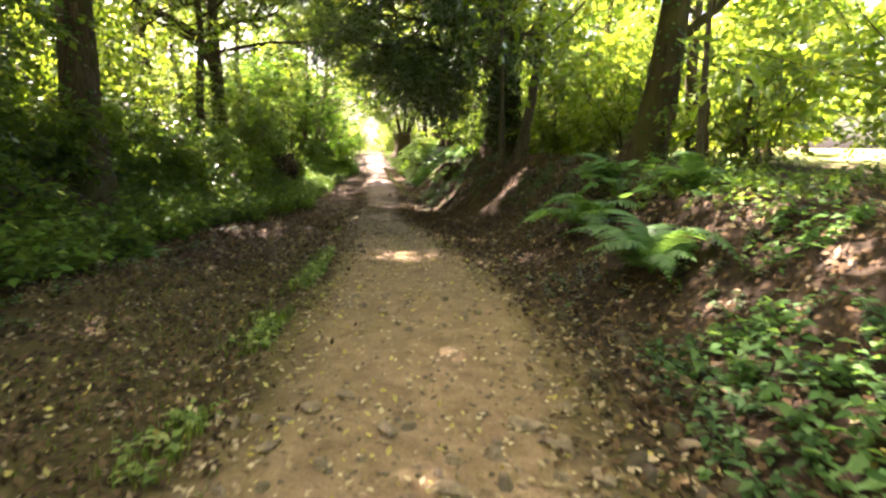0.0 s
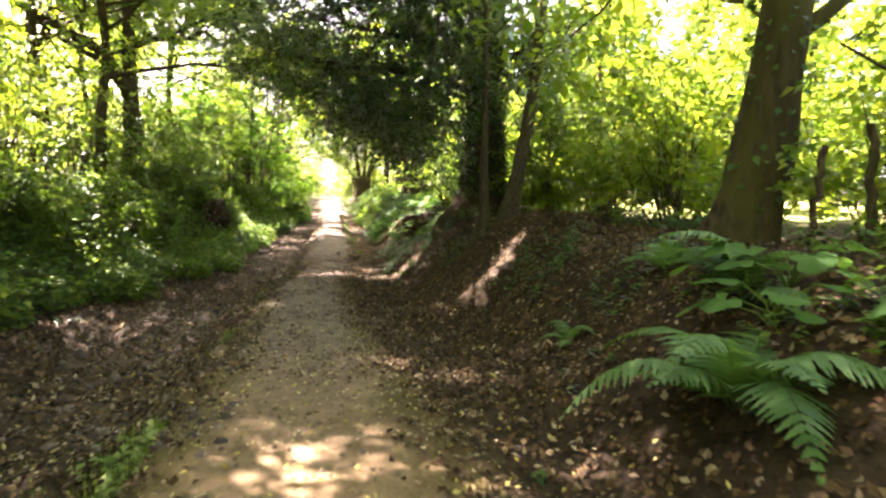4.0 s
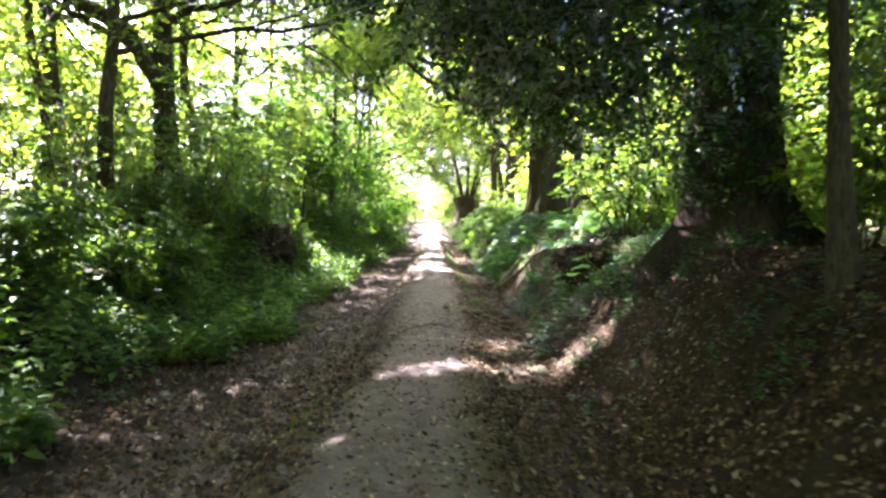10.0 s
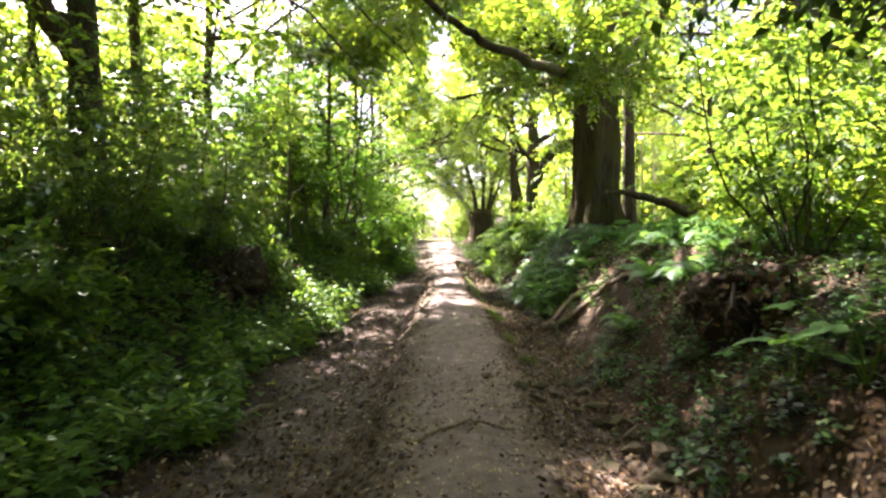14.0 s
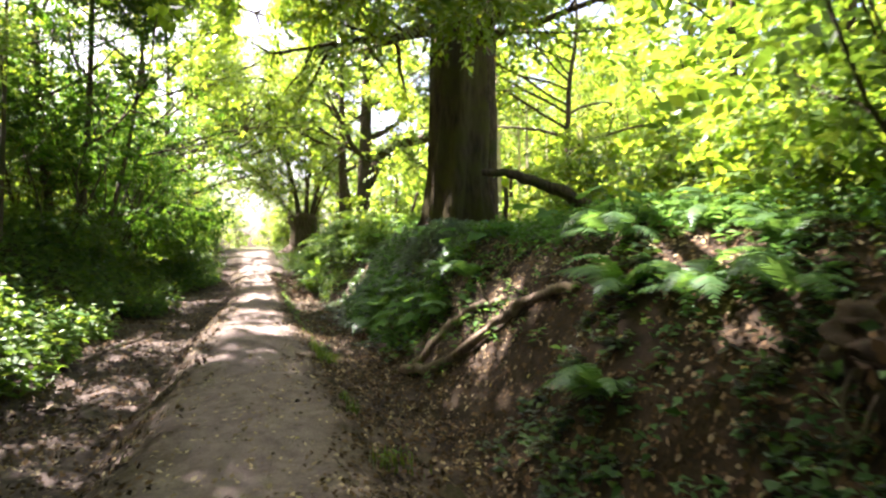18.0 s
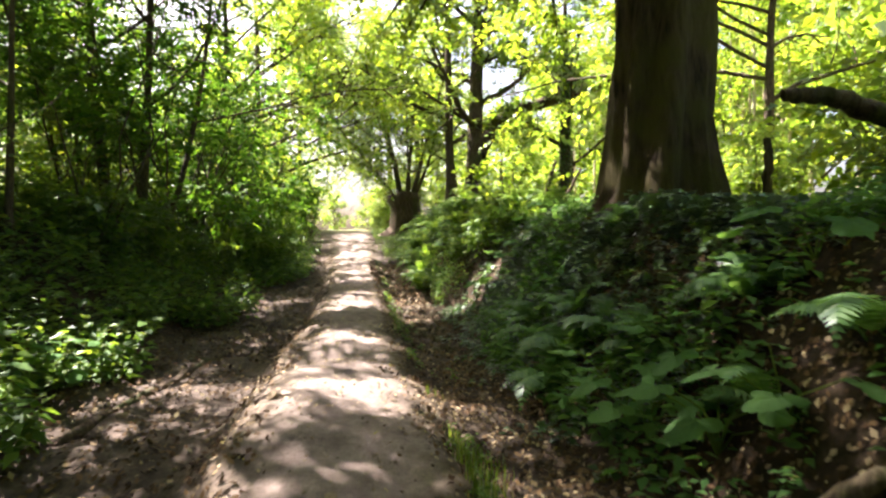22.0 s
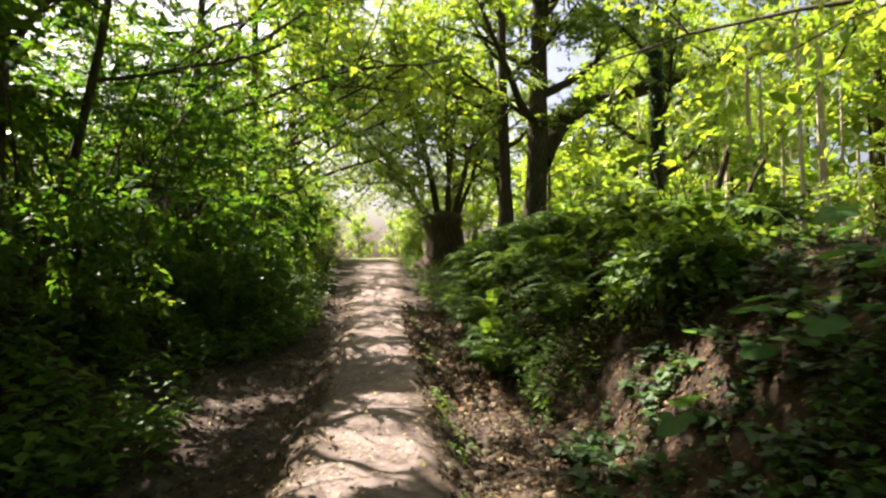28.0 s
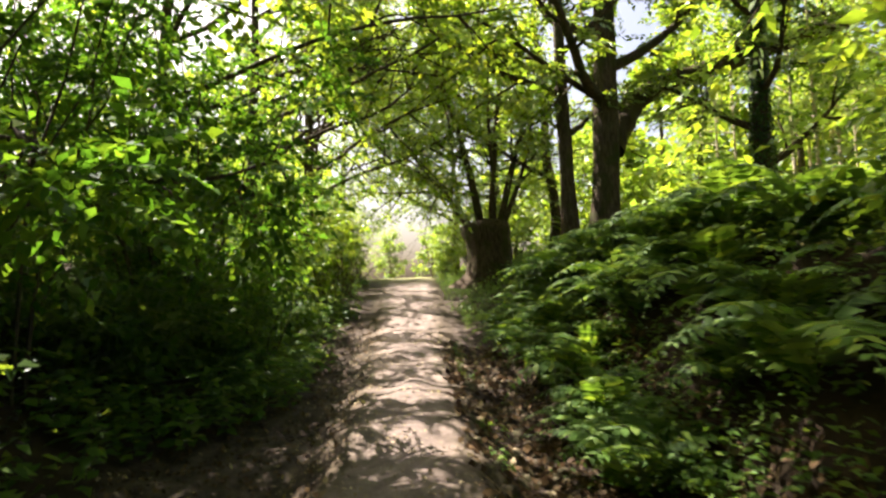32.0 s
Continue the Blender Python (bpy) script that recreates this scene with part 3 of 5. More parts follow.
        v, f = leaves(pos, out * 0.5 + rng.normal(0, 0.4, (ivy, 3)) + np.array([0, 0, -0.8]), out + rng.normal(0, 0.35, (ivy, 3)), 0.085 * rng.uniform(0.6, 1.3, ivy), 0.08)
        piece("ivy", mesh_of("ivy", v, f, LEAF_DARK), root, "dark glossy ivy on the bark")
    return root


def bush(name, x, y, width, height, label, leaf_mat, leaf=0.08, stems=9, dens=1.0, category="bush", group="", lean=(0, 0), count=12, low=0.15):
    """Many stems from one stool, leafy from low on."""
    base = on_ground(x, y, 0.06)
    root = thing(name, Matrix.Translation(base), label, category, group)
    twigs = []
    for k in range(stems):
        a = k * 2.4 + x
        w = rng.uniform(0.2, 1.0)
        p = bent((0.1 * math.cos(a), 0.1 * math.sin(a), 0), (width / height * w * math.cos(a) + lean[0], width / height * w * math.sin(a) + lean[1], 1.0), height * rng.uniform(0.75, 1.1), 8, 0.19, 0.03)
        v, f = tube(p, np.linspace(0.008 + 0.0028 * height, 0.004, 9), 4, seed=k, cap=False)
        piece("stem", mesh_of("stem", v, f, BARK_THIN, True), root)
        for i in range(1, 9):
            if p[i][2] < low * height:
                continue
            for _ in range(max(1, int(round(3.2 * dens)))):
                out = rng.normal(0, 1, 3) * np.array([1, 1, 0.35])
                q = p[i] + unit(out) * rng.uniform(0.05, 0.45) * width
                twigs.append((q, unit(out)))
    foliage("foliage", twigs, count, 0.45, leaf, leaf_mat, root, gap_above_lane(base))
    return root


def frond_mesh(length, width, pairs, arch, fine=True, mat_=None):
    """A fern frond: a bowed midrib, leaflets in pairs, and small lobes on each leaflet."""
    t = np.linspace(0, 1, 9)
    rib = np.stack([length * (t - 0.12 * t ** 3), 0 * t, length * (arch * t - (arch + 0.28) * t ** 2.3)], 1)
    tubes = [tube(rib, np.linspace(0.006, 0.0015, 9), 3, cap=False)]
    f = np.linspace(0.14, 0.99, pairs)
    c = np.stack([np.interp(f, t, rib[:, k]) for k in range(3)], 1)
    d = unit(np.gradient(c, axis=0))
    span = width * np.clip(np.sin(np.pi * (0.12 + 0.88 * f) ** 0.85) * 1.05, 0.06, 1) * 0.5
    out = []
    for s in (-1.0, 1.0):
        side = np.tile([0.0, s, 0.0], (pairs, 1))
        axis = unit(side + d * 0.42 + np.array([0, 0, -0.12]) + rng.normal(0, 0.05, (pairs, 3)))
        normal = unit(np.cross(d, np.array([0, 1.0, 0])) * -1)
        normal = np.where(normal[:, 2:3] < 0, -normal, normal)
        if not fine:
            out.append(leaves(c, axis, normal, span, 0.30 * span + 0.012, 0.1, 0.08))
            continue
        g = np.linspace(0, 1, 8)
        half = (0.5 * 0.92 * length / pairs) * (1 - g ** 2.2) * np.where(np.arange(8) % 2, 0.8, 1.12)
        w = np.cross(normal, axis)
        for k in range(pairs):
            p = c[k] + axis[k] * (g * span[k])[:, None] - np.array([0, 0, 0.25]) * (g ** 2 * span[k])[:, None]
            v = np.stack([p - w[k] * half[:, None], p + w[k] * half[:, None]], 1).reshape(-1, 3)
            i = 2 * np.arange(7)
            out.append((v, np.stack([i, i + 1, i + 3, i + 2], 1)))
    v, q = joined(tubes + out)
    return mesh_of("frond", v, q, mat_ or LEAF_FERN)


FRONDS = [frond_mesh(0.95, 0.50, 21, 0.70), frond_mesh(0.85, 0.52, 19, 0.5), frond_mesh(1.05, 0.50, 23, 0.85)]
FRONDS_FAR = [frond_mesh(0.95, 0.42, 15, 0.75, False), frond_mesh(0.85, 0.44, 14, 0.95, False)]
BRACKEN = [frond_mesh(1.0, 0.46, 17, 0.8, False, LEAF_HERB), frond_mesh(0.9, 0.48, 15, 1.0, False, LEAF_HERB), frond_mesh(1.05, 0.44, 18, 0.6, False, LEAF_HERB)]
DEAD_BRACKEN = [frond_mesh(0.9, 0.40, 14, 0.35, False, LEAF_FALLEN), frond_mesh(0.8, 0.36, 13, 0.15, False, LEAF_FALLEN)]


def fern(x, y, size, fronds, label, near=True, facing=None, lift=0.0, kinds=None):
    base = on_ground(x, y, 0.03 - lift)
    root = thing("fern", Matrix.Translation(base), label, "fern", "ferns on the banks")
    kinds = kinds or (FRONDS if near else FRONDS_FAR)
    for k in range(fronds):
        a = 360 * k / fronds + rng.uniform(-14, 14) if facing is None else facing + rng.uniform(-75, 75)
        s = size * rng.uniform(0.75, 1.12)
        m = pose(0, 0, 0, rng.uniform(-12, 12), rng.uniform(-50, -12), a) @ Matrix.Diagonal((s, s, s, 1))
        piece("frond", kinds[k % len(kinds)], root, "", m)
    return root


def stone(x, y, size, squash=0.5, name="stone", label="grey-brown field stone lying by the path", group="stones beside the path", up=0.0, mat_=None):
    bm = bmesh.new()
    bmesh.ops.create_icosphere(bm, subdivisions=2, radius=1)
    k = rng.uniform(0, 60)
    cuts = [(Vector(unit(rng.normal(0, 1, 3))), rng.uniform(0.35, 0.75)) for _ in range(11)]
    for v in bm.verts:
        n = noise.noise(v.co * 1.2 + Vector((k, 0, 0)))
        v.co *= 1 + 0.3 * n
        for way_, deep in cuts:
            v.co -= way_ * max(0.0, v.co.dot(way_) - deep)
        v.co = Vector((v.co.x * 1.15, v.co.y * 0.85, max(v.co.z, -0.55) * squash))
    me = bpy.data.meshes.new("stone")
    bm.to_mesh(me)
    bm.free()
    me.materials.append(mat_ or STONE)
    ob = new(name, me)
    s = size / 2
    ob.matrix_basis = Matrix.Translation((x, y, float(ground_z(x, y)) + 0.22 * s + up)) @ pose(0, 0, 0, rng.uniform(-10, 10), rng.uniform(-10, 10), rng.uniform(0, 360)) @ Matrix.Diagonal((s, s, s, 1))
    return tagged(ob, label, "stone", group)


def log(points, r0, r1, label, name="fallen_branch", mat=None, twigs_=0, category="fallen branch", sides=10):
    """A fallen branch through the given places, with broken ends and a few stubs."""
    pts = np.array(points, float)
    t = np.linspace(0, len(pts) - 1, 7 * (len(pts) - 1) + 1)
    path = np.stack([np.interp(t, np.arange(len(pts)), pts[:, k]) for k in range(3)], 1)
    for _ in range(2):
        path[1:-1] = (path[:-2] + 2 * path[1:-1] + path[2:]) / 4
    base = path[0].copy()
    path = path - base + rng.normal(0, 0.012, path.shape)
    root = thing(name, Matrix.Translation(base), label, category)
    v, f = tidy(*tube(path, np.linspace(r0, r1, len(path)), sides, seed=int(r0 * 100), ridges=0.15))
    piece("stem", mesh_of("stem", v, f, mat or DEADWOOD, True), root)
    for k in range(twigs_):
        i = int(rng.uniform(0.2, 0.9) * len(path))
        p = bent(path[i], rng.normal(0, 1, 3) * np.array([1, 1, 0.4]) + np.array([0, 0, 0.3]), rng.uniform(0.2, 0.5), 4, 0.2)
        v, f = tidy(*tube(p, np.linspace(r1 * 0.55, 0.005, 5), 5))
        piece("twig", mesh_of("twig", v, f, mat or DEADWOOD, True), root)
    return root


def bough(root, points, r0, lumps, leaf, mat, count=12, label="leafy bough hanging over the lane", low=1.5, high=2.2, flat=0.75, ratio=0.58, thin=False, bark=None, taper=0.3):
    """A limb of a tree along given places, with side branches and lumps of foliage (centre, half sizes, twigs)."""
    base = np.array(root.matrix_basis.translation)
    pts = np.array(points, float) - base
    t = np.linspace(0, len(pts) - 1, 5 * (len(pts) - 1) + 1)
    path = np.stack([np.interp(t, np.arange(len(pts)), pts[:, k]) for k in range(3)], 1)
    for _ in range(2):
        path[1:-1] = (path[:-2] + 2 * path[1:-1] + path[2:]) / 4
    path[1:-1] += rng.normal(0, 0.02, path[1:-1].shape)
    bark = bark or next(c.data.materials[0] for c in root.children if c.name.split(".")[0] in ("trunk", "stem"))
    v, f = tidy(*tube(path, np.linspace(r0, max(0.02, taper * r0), len(path)), 9, seed=4, ridges=0.12))
    arm = piece("limb", mesh_of("limb", v, f, bark, True), root)
    twigs = []
    for cx, cy, cz, rx, ry, rz, n in lumps:
        c = np.array([cx, cy, cz]) - base
        d = unit(rng.normal(0, 1, (n, 3))) * (rng.uniform(0, 1, (n, 1)) ** 0.45) * np.array([rx, ry, rz])
        d *= 1 + 0.35 * rough(d[:, 0] + cx, d[:, 1] + 2 * d[:, 2], 0.7, 33)[:, None]
        near = path[np.argmin(np.linalg.norm(path - c, axis=1))]
        for k in range(4):
            end = c + d[k]
            mid = (near + end) / 2 + rng.normal(0, 0.12, 3)
            v, f = tube(np.array([near, mid, end]), np.array([0.35 * r0 + 0.008, 0.02, 0.006]), 5, cap=False)
            piece("branch", mesh_of("branch", v, f, bark, True), arm)
        out = unit(d * np.array([1, 1, 0.4]) + rng.normal(0, 0.35, (n, 3)))
        twigs += list(zip(c + d, out))
    if twigs:
        foliage("foliage", twigs, count, 0.4, leaf, mat, root, gap_above_lane(base, low, high, thin), label, flat, ratio)
    return arm


# ---- the ground: one sheet out to the horizon ----
def spaced(parts):
    out = []
    for a, b, s in parts:
        out += list(np.arange(a, b, s))
    return np.array(out + [parts[-1][1]])


gu = spaced([(-2600, -700, 480), (-700, -180, 90), (-180, -50, 20), (-50, -16, 3), (-16, -6, 0.45), (-6, -3.4, 0.18), (-3.4, 3.8, 0.085), (3.8, 7, 0.2), (7, 16, 0.5), (16, 50, 3), (50, 180, 20), (180, 700, 90), (700, 2600, 480)])
gy = spaced([(-2600, -700, 480), (-700, -180, 90), (-180, -40, 20), (-40, -8, 2), (-8, 1, 0.3), (1, 44, 0.14), (44, 62, 0.3), (62, 90, 1.2), (90, 180, 12), (180, 700, 60), (700, 3200, 400)])
U, Y = np.meshgrid(gu, gy, indexing="xy")
X = U + centre(np.clip(Y, -60, 110))
Z = ground_z(X, Y)
n, k = U.shape
i, j = np.meshgrid(np.arange(n - 1), np.arange(k - 1), indexing="ij")
faces = np.stack([i * k + j, i * k + j + 1, (i + 1) * k + j + 1, (i + 1) * k + j], -1).reshape(-1, 4)
me = mesh_of("ground", np.stack([X, Y, Z], -1), faces, GROUND, True)
for name, value in (("trodden", trodden(X, Y)), ("grey_earth", step(7, 13, Y)),
                    ("meadow", np.clip(step(7.5, 12, U) + step(45, 70, -U) + step(60, 70, Y) * step(-14, -11, U), 0, 1)),
                    ("moss", np.maximum((0.8 - 0.6 * step(16, 22, Y)) * np.exp(-((np.abs(U) - along(HALF_WIDTH, Y) - 0.02) / 0.24) ** 2), 0.5 * step(1.0, 1.5, -U) * step(5.5, 4.2, -U) * step(9, 5.5, Y)))):
    a = me.attributes.new(name, "FLOAT", "POINT")
    a.data.foreach_set("value", value.astype(np.float32).ravel())
tagged(piece("ground", me), "earthen woodland lane with leafy banks and fields beyond", "ground", kind="structure")

# ---- the named trees ----
# Several extra limbs are added to shade the bank, the ground and trunks.
leaning = tree("leaning_tree", 3.25, 10.5, 0.31, 13, (0.30, 0.05), 9, "old tree leaning away from the lane, mossy bark", BARK_MOSS, LEAF_MID, 0.12, 0.4,
     ivy=500, spread=4.2, extra=((2.6, (1.0, -0.1, 0.75), 3.6, 0.10), (5.0, (-0.77, 0.64, 0.25), 5.0, 0.1), (6.5, (-0.9, 0.3, 0.25), 4.5, 0.1), (7.5, (-0.6, 0.8, 0.2), 5.5, 0.1)))
holly = tree("ivy_clad_tree", 1.95, 19.9, 0.55, 15, (0.0, 0.0), 10, "massive straight tree clad in dark ivy", BARK, LEAF_DARK, 0.11, 0.7, ivy=6500, spread=5.0, leaf_count=14, branches=9, sub=4,
     first=0.25, droop=-0.05, extra=((3.4, (-0.9, -0.35, 0.3), 3.6, 0.07), (4.2, (-0.75, -0.75, 0.25), 4.8, 0.09), (3.8, (0.1, -1.0, 0.3), 3.6, 0.08), (5.0, (-1.0, 0.25, 0.2), 4.4, 0.09), (4.6, (0.8, -0.7, 0.25), 3.6, 0.08),
     (5.6, (-0.6, -0.8, 0.2), 5.5, 0.10), (5.2, (-0.25, -1.0, 0.15), 5.0, 0.09), (6.2, (-0.9, -0.5, 0.1), 5.2, 0.10), (4.0, (-0.8, 0.6, 0.2), 3.5, 0.07)))
tree("young_tree", 1.9, 16.3, 0.15, 11, (0.27, 0.06), 7, "slim tree leaning away from the lane on the bank", BARK_THIN, LEAF_MID, 0.10, 0.4, spread=3.0, first=0.45, extra=((5.5, (-0.77, 0.64, 0.2), 4.5, 0.06), (7.0, (-0.9, 0.4, 0.2), 4.0, 0.05)))
tree("young_tree", 1.62, 16.6, 0.09, 9, (-0.02, 0.05), 5, "slim dark upright stem beside a leaning one", BARK_THIN, LEAF_MID, 0.10, 0.3, spread=2.4, first=0.5)
tree("sapling", 3.05, 7.3, 0.045, 7, (0.02, 0.0), 5, "thin straight sapling on the bank", BARK_THIN, LEAF_LIGHT, 0.09, 0.2, spread=1.8, first=0.5, branches=4)
old_tree = tree("buttressed_tree", 0.42, 32.3, 0.62, 16, (0.05, 0.0), 10, "huge old tree with flared mossy base", BARK_MOSS, LEAF_LIGHT, 0.13, 0.42, spread=5.5, leaf_count=13,
     first=0.25, extra=((4.4, (0.8, -0.6, 0.1), 4.5, 0.1), (4.2, (0.3, -1.0, 0.05), 4.5, 0.1), (4.8, (-0.8, 0.6, 0.12), 5.0, 0.12), (6.4, (-0.7, 0.7, 0.2), 5.5, 0.12), (8.0, (-0.76, 0.65, 0.25), 5.0, 0.1)), sides=44, ridges=0.3)
tree("young_tree", 1.75, 34.6, 0.22, 12, (0.03, 0.0), 6, "upright tree behind the buttressed one", BARK, LEAF_LIGHT, 0.11, 0.4, spread=3.2, first=0.35)
bank_tree = tree("bank_tree", -6.6, 11.2, 0.36, 15, (0.02, 0.0), 9, "dark upright tree on the high bank", BARK, LEAF_MID, 0.10, 0.4, ivy=900, spread=4.4, first=0.3, extra=((5.0, (0.6, -0.8, 0.2), 5.0, 0.1), (6.5, (0.8, -0.5, 0.15), 5.5, 0.1)))
forked = tree("bank_tree", -9.7, 27.0, 0.34, 13, (-0.06, 0.0), 9, "dark tree on the bank with a long bare limb", BARK, LEAF_MID, 0.11, 0.4, ivy=600, spread=4.5, first=0.3)
for dx, dy, r, lean in ((0, 0, 0.13, (-0.16, 0)), (0.45, 0.1, 0.12, (0.12, 0)), (0.7, 0.25, 0.07, (0.4, 0.1))):
    tree("coppice_stem", -9.1 + dx, 37.8 + dy, r, 9, lean, 7, "dark hazel stem of a clump on the bank", BARK_THIN, LEAF_GREEN, 0.11, 0.3, spread=2.6, first=0.3, group="stems of one clump")
tree("coppice_stem", -8.3, 33.4, 0.06, 7.5, (0.05, 0), 6, "thin dark stem on the bank", BARK_THIN, LEAF_LIGHT, 0.10, 0.3, spread=2.4, first=0.3, group="stems of one clump")
spreading = tree("spreading_tree", -0.7, 50.5, 0.42, 14, (0.12, 0.0), 11, "dark tree with one long limb reaching sideways", BARK, LEAF_LIGHT, 0.16, 0.5, spread=5.0, first=0.3, leaf_count=18,
     extra=((4.6, (-0.7, -0.5, 0.3), 4.5, 0.1),))
tree("young_tree", -1.45, 50.2, 0.24, 13, (-0.03, 0.0), 9, "upright tree beside the spreading one", BARK, LEAF_LIGHT, 0.16, 0.5, spread=4.0, first=0.25, leaf_count=16)
tree("ivy_hung_tree", 3.4, 50.5, 0.26, 11, (0.02, 0.0), 9, "tree hung with a curtain of ivy", BARK, LEAF_MID, 0.15, 0.4, ivy=3200, spread=3.2, first=0.2)


# ---- pollard at the bend ----
def pollard(x, y):
    base = on_ground(x, y, 0.15)
    root = thing("pollard_tree", Matrix.Translation(base), "squat old pollard with a ring of thin stems", "tree")
    h = np.linspace(0, 2.1, 9)
    path = np.stack([0.05 * np.sin(h * 2), 0 * h, h], 1)
    v, f = tidy(*tube(path, 0.62 + 0.18 * np.exp(-h / 0.4) + 0.10 * np.exp(-((h - 1.9) / 0.3) ** 2), 20, 0.4 * np.exp(-h / 0.5), 5, 0.2))
    piece("trunk", mesh_of("trunk", v, f, BARK, True), root)
    twigs = []
    for way_, reach, r, sx in (((-0.75, -0.1, 0.75), 3.6, 0.13, -0.4), ((-0.12, 0.05, 1), 7.0, 0.15, -0.15), ((0.08, 0.1, 1), 7.5, 0.11, 0.15), ((0.28, 0.0, 1), 7.0, 0.13, 0.4), ((0.1, -0.2, 1), 6.0, 0.07, 0.25), ((0.5, 0.2, 0.9), 5.0, 0.09, 0.5)):
        p = bent((sx, 0, 1.9), way_, reach, 9, 0.06, 0.06)
        tubes = [tube(p, np.linspace(r, 0.025, 10), 8, seed=3, cap=False)]
        branch_off(p, r, 9, reach * 0.34, twigs, tubes, 4)
        v, f = joined(tubes)
        piece("limb", mesh_of("limb", v, f, BARK, True), root)
    foliage("crown", twigs, 11, 0.6, 0.14, LEAF_LIGHT, root, gap_above_lane(base))
    return root


pollard(-3.6, 54.0)

# ---- boughs that hang low over the lane ----
bough(holly, ((1.7, 19.7, 4.6), (0.6, 18.6, 4.9), (-0.9, 17.6, 4.7), (-2.6, 17.2, 4.9)), 0.10,
      ((-2.7, 17.2, 5.0, 1.2, 1.3, 0.9, 420), (-1.5, 17.0, 4.1, 1.2, 1.3, 0.9, 480), (-0.2, 17.2, 3.7, 1.1, 1.3, 0.9, 480), (-0.4, 18.4, 5.2, 1.7, 1.3, 1.2, 560)), 0.085, LEAF_DARK, 12,
      "dark glossy evergreen leaves hanging over the lane", 1.5, 2.15, thin=True)
bough(holly, ((1.9, 19.7, 5.6), (1.0, 18.6, 6.3), (-0.6, 18.0, 6.6), (-2.2, 18.2, 6.6)), 0.12,
      ((-2.4, 18.4, 6.3, 1.7, 1.4, 1.0, 520), (0.4, 18.0, 6.5, 1.9, 1.5, 1.0, 560), (1.0, 17.6, 4.3, 0.9, 1.1, 1.0, 330)), 0.085, LEAF_DARK, 12, "dark glossy evergreen leaves above the lane", 1.5, 2.15, thin=True)
bough(holly, ((2.1, 19.7, 5.0), (2.6, 18.8, 5.5), (3.1, 18.0, 5.4)), 0.08, ((2.7, 18.2, 5.8, 1.2, 1.2, 0.8, 240), (3.7, 19.4, 5.5, 0.9, 0.8, 0.9, 170), (4.3, 19.6, 4.5, 0.8, 0.8, 0.7, 130), (4.2, 20.0, 7.0, 1.1, 0.9, 0.9, 190), (3.3, 19.2, 3.8, 0.6, 0.6, 0.6, 90)), 0.085, LEAF_DARK, 12, "dark glossy evergreen leaves above the bank", 1.5, 2.15)
bough(holly, ((1.6, 19.5, 3.9), (0.9, 19.0, 3.8), (0.2, 18.6, 3.4)), 0.05, ((0.1, 18.5, 3.3, 0.8, 0.6, 0.8, 150), (0.8, 18.8, 2.9, 0.7, 0.5, 0.7, 120), (-0.7, 18.5, 3.3, 0.7, 0.6, 0.5, 110)), 0.085, LEAF_DARK, 11,
      "dark glossy evergreen sprays beside the trunk", 1.2, 1.9, thin=True)
bough(old_tree, ((0.25, 31.9, 6.2), (-0.4, 29.4, 5.6), (-1.0, 26.8, 4.9), (-1.68, 24.6, 4.55), (-2.3, 24.2, 4.7), (-2.95, 23.9, 5.25)), 0.12, (), 0.12, LEAF_LIGHT, bark=BARK)
bough(old_tree, ((0.2, 31.8, 5.4), (-0.2, 30.2, 5.6), (-0.7, 28.6, 5.9), (-1.4, 28.0, 6.1)), 0.10,
      ((-1.4, 28.6, 5.7, 1.2, 1.2, 1.0, 330), (0.2, 28.4, 5.5, 1.1, 1.2, 1.0, 330), (-0.5, 28.8, 6.8, 1.9, 1.5, 1.0, 380), (-2.0, 29.2, 6.4, 0.9, 1.0, 0.8, 160)), 0.125, LEAF_LIGHT, 9, "bright green leaves of a low bough")

bough(forked, ((-9.8, 26.7, 5.6), (-10.1, 25.8, 6.8), (-11.0, 25.3, 7.3), (-12.6, 25.0, 8.2), (-14.2, 24.6, 9.3)), 0.21, (), 0.12, LEAF_MID, taper=0.6)

bough(spreading, ((-0.25, 50.7, 5.6), (0.2, 51.2, 6.5), (0.7, 51.7, 7.2), (1.5, 52.2, 7.8), (2.6, 52.7, 8.2), (4.6, 52.6, 8.7), (7.6, 52.0, 9.5), (9.8, 51.6, 10.2)), 0.36,
      ((3.4, 53.4, 10.2, 1.6, 1.2, 0.7, 130), (6.2, 53.2, 11.0, 1.8, 1.2, 0.8, 150), (9.0, 52.8, 10.4, 1.6, 1.2, 0.8, 120)), 0.17, LEAF_LIGHT, 9, "leaves of the long limb", bark=BARK_MOSS, taper=0.5)

# Bough added high up to shade the bushes on the high bank.
bough(forked, ((-9.9, 27.0, 8.0), (-10.6, 27.8, 8.8), (-11.4, 28.6, 9.2)), 0.12, ((-10.8, 27.4, 9.2, 1.9, 1.8, 0.9, 300), (-12.4, 28.6, 9.4, 2.0, 1.9, 0.9, 300), (-11.0, 30.4, 9.4, 1.9, 1.8, 0.9, 300)), 0.15, LEAF_MID, 9, "leafy bough added for shade above the bank")
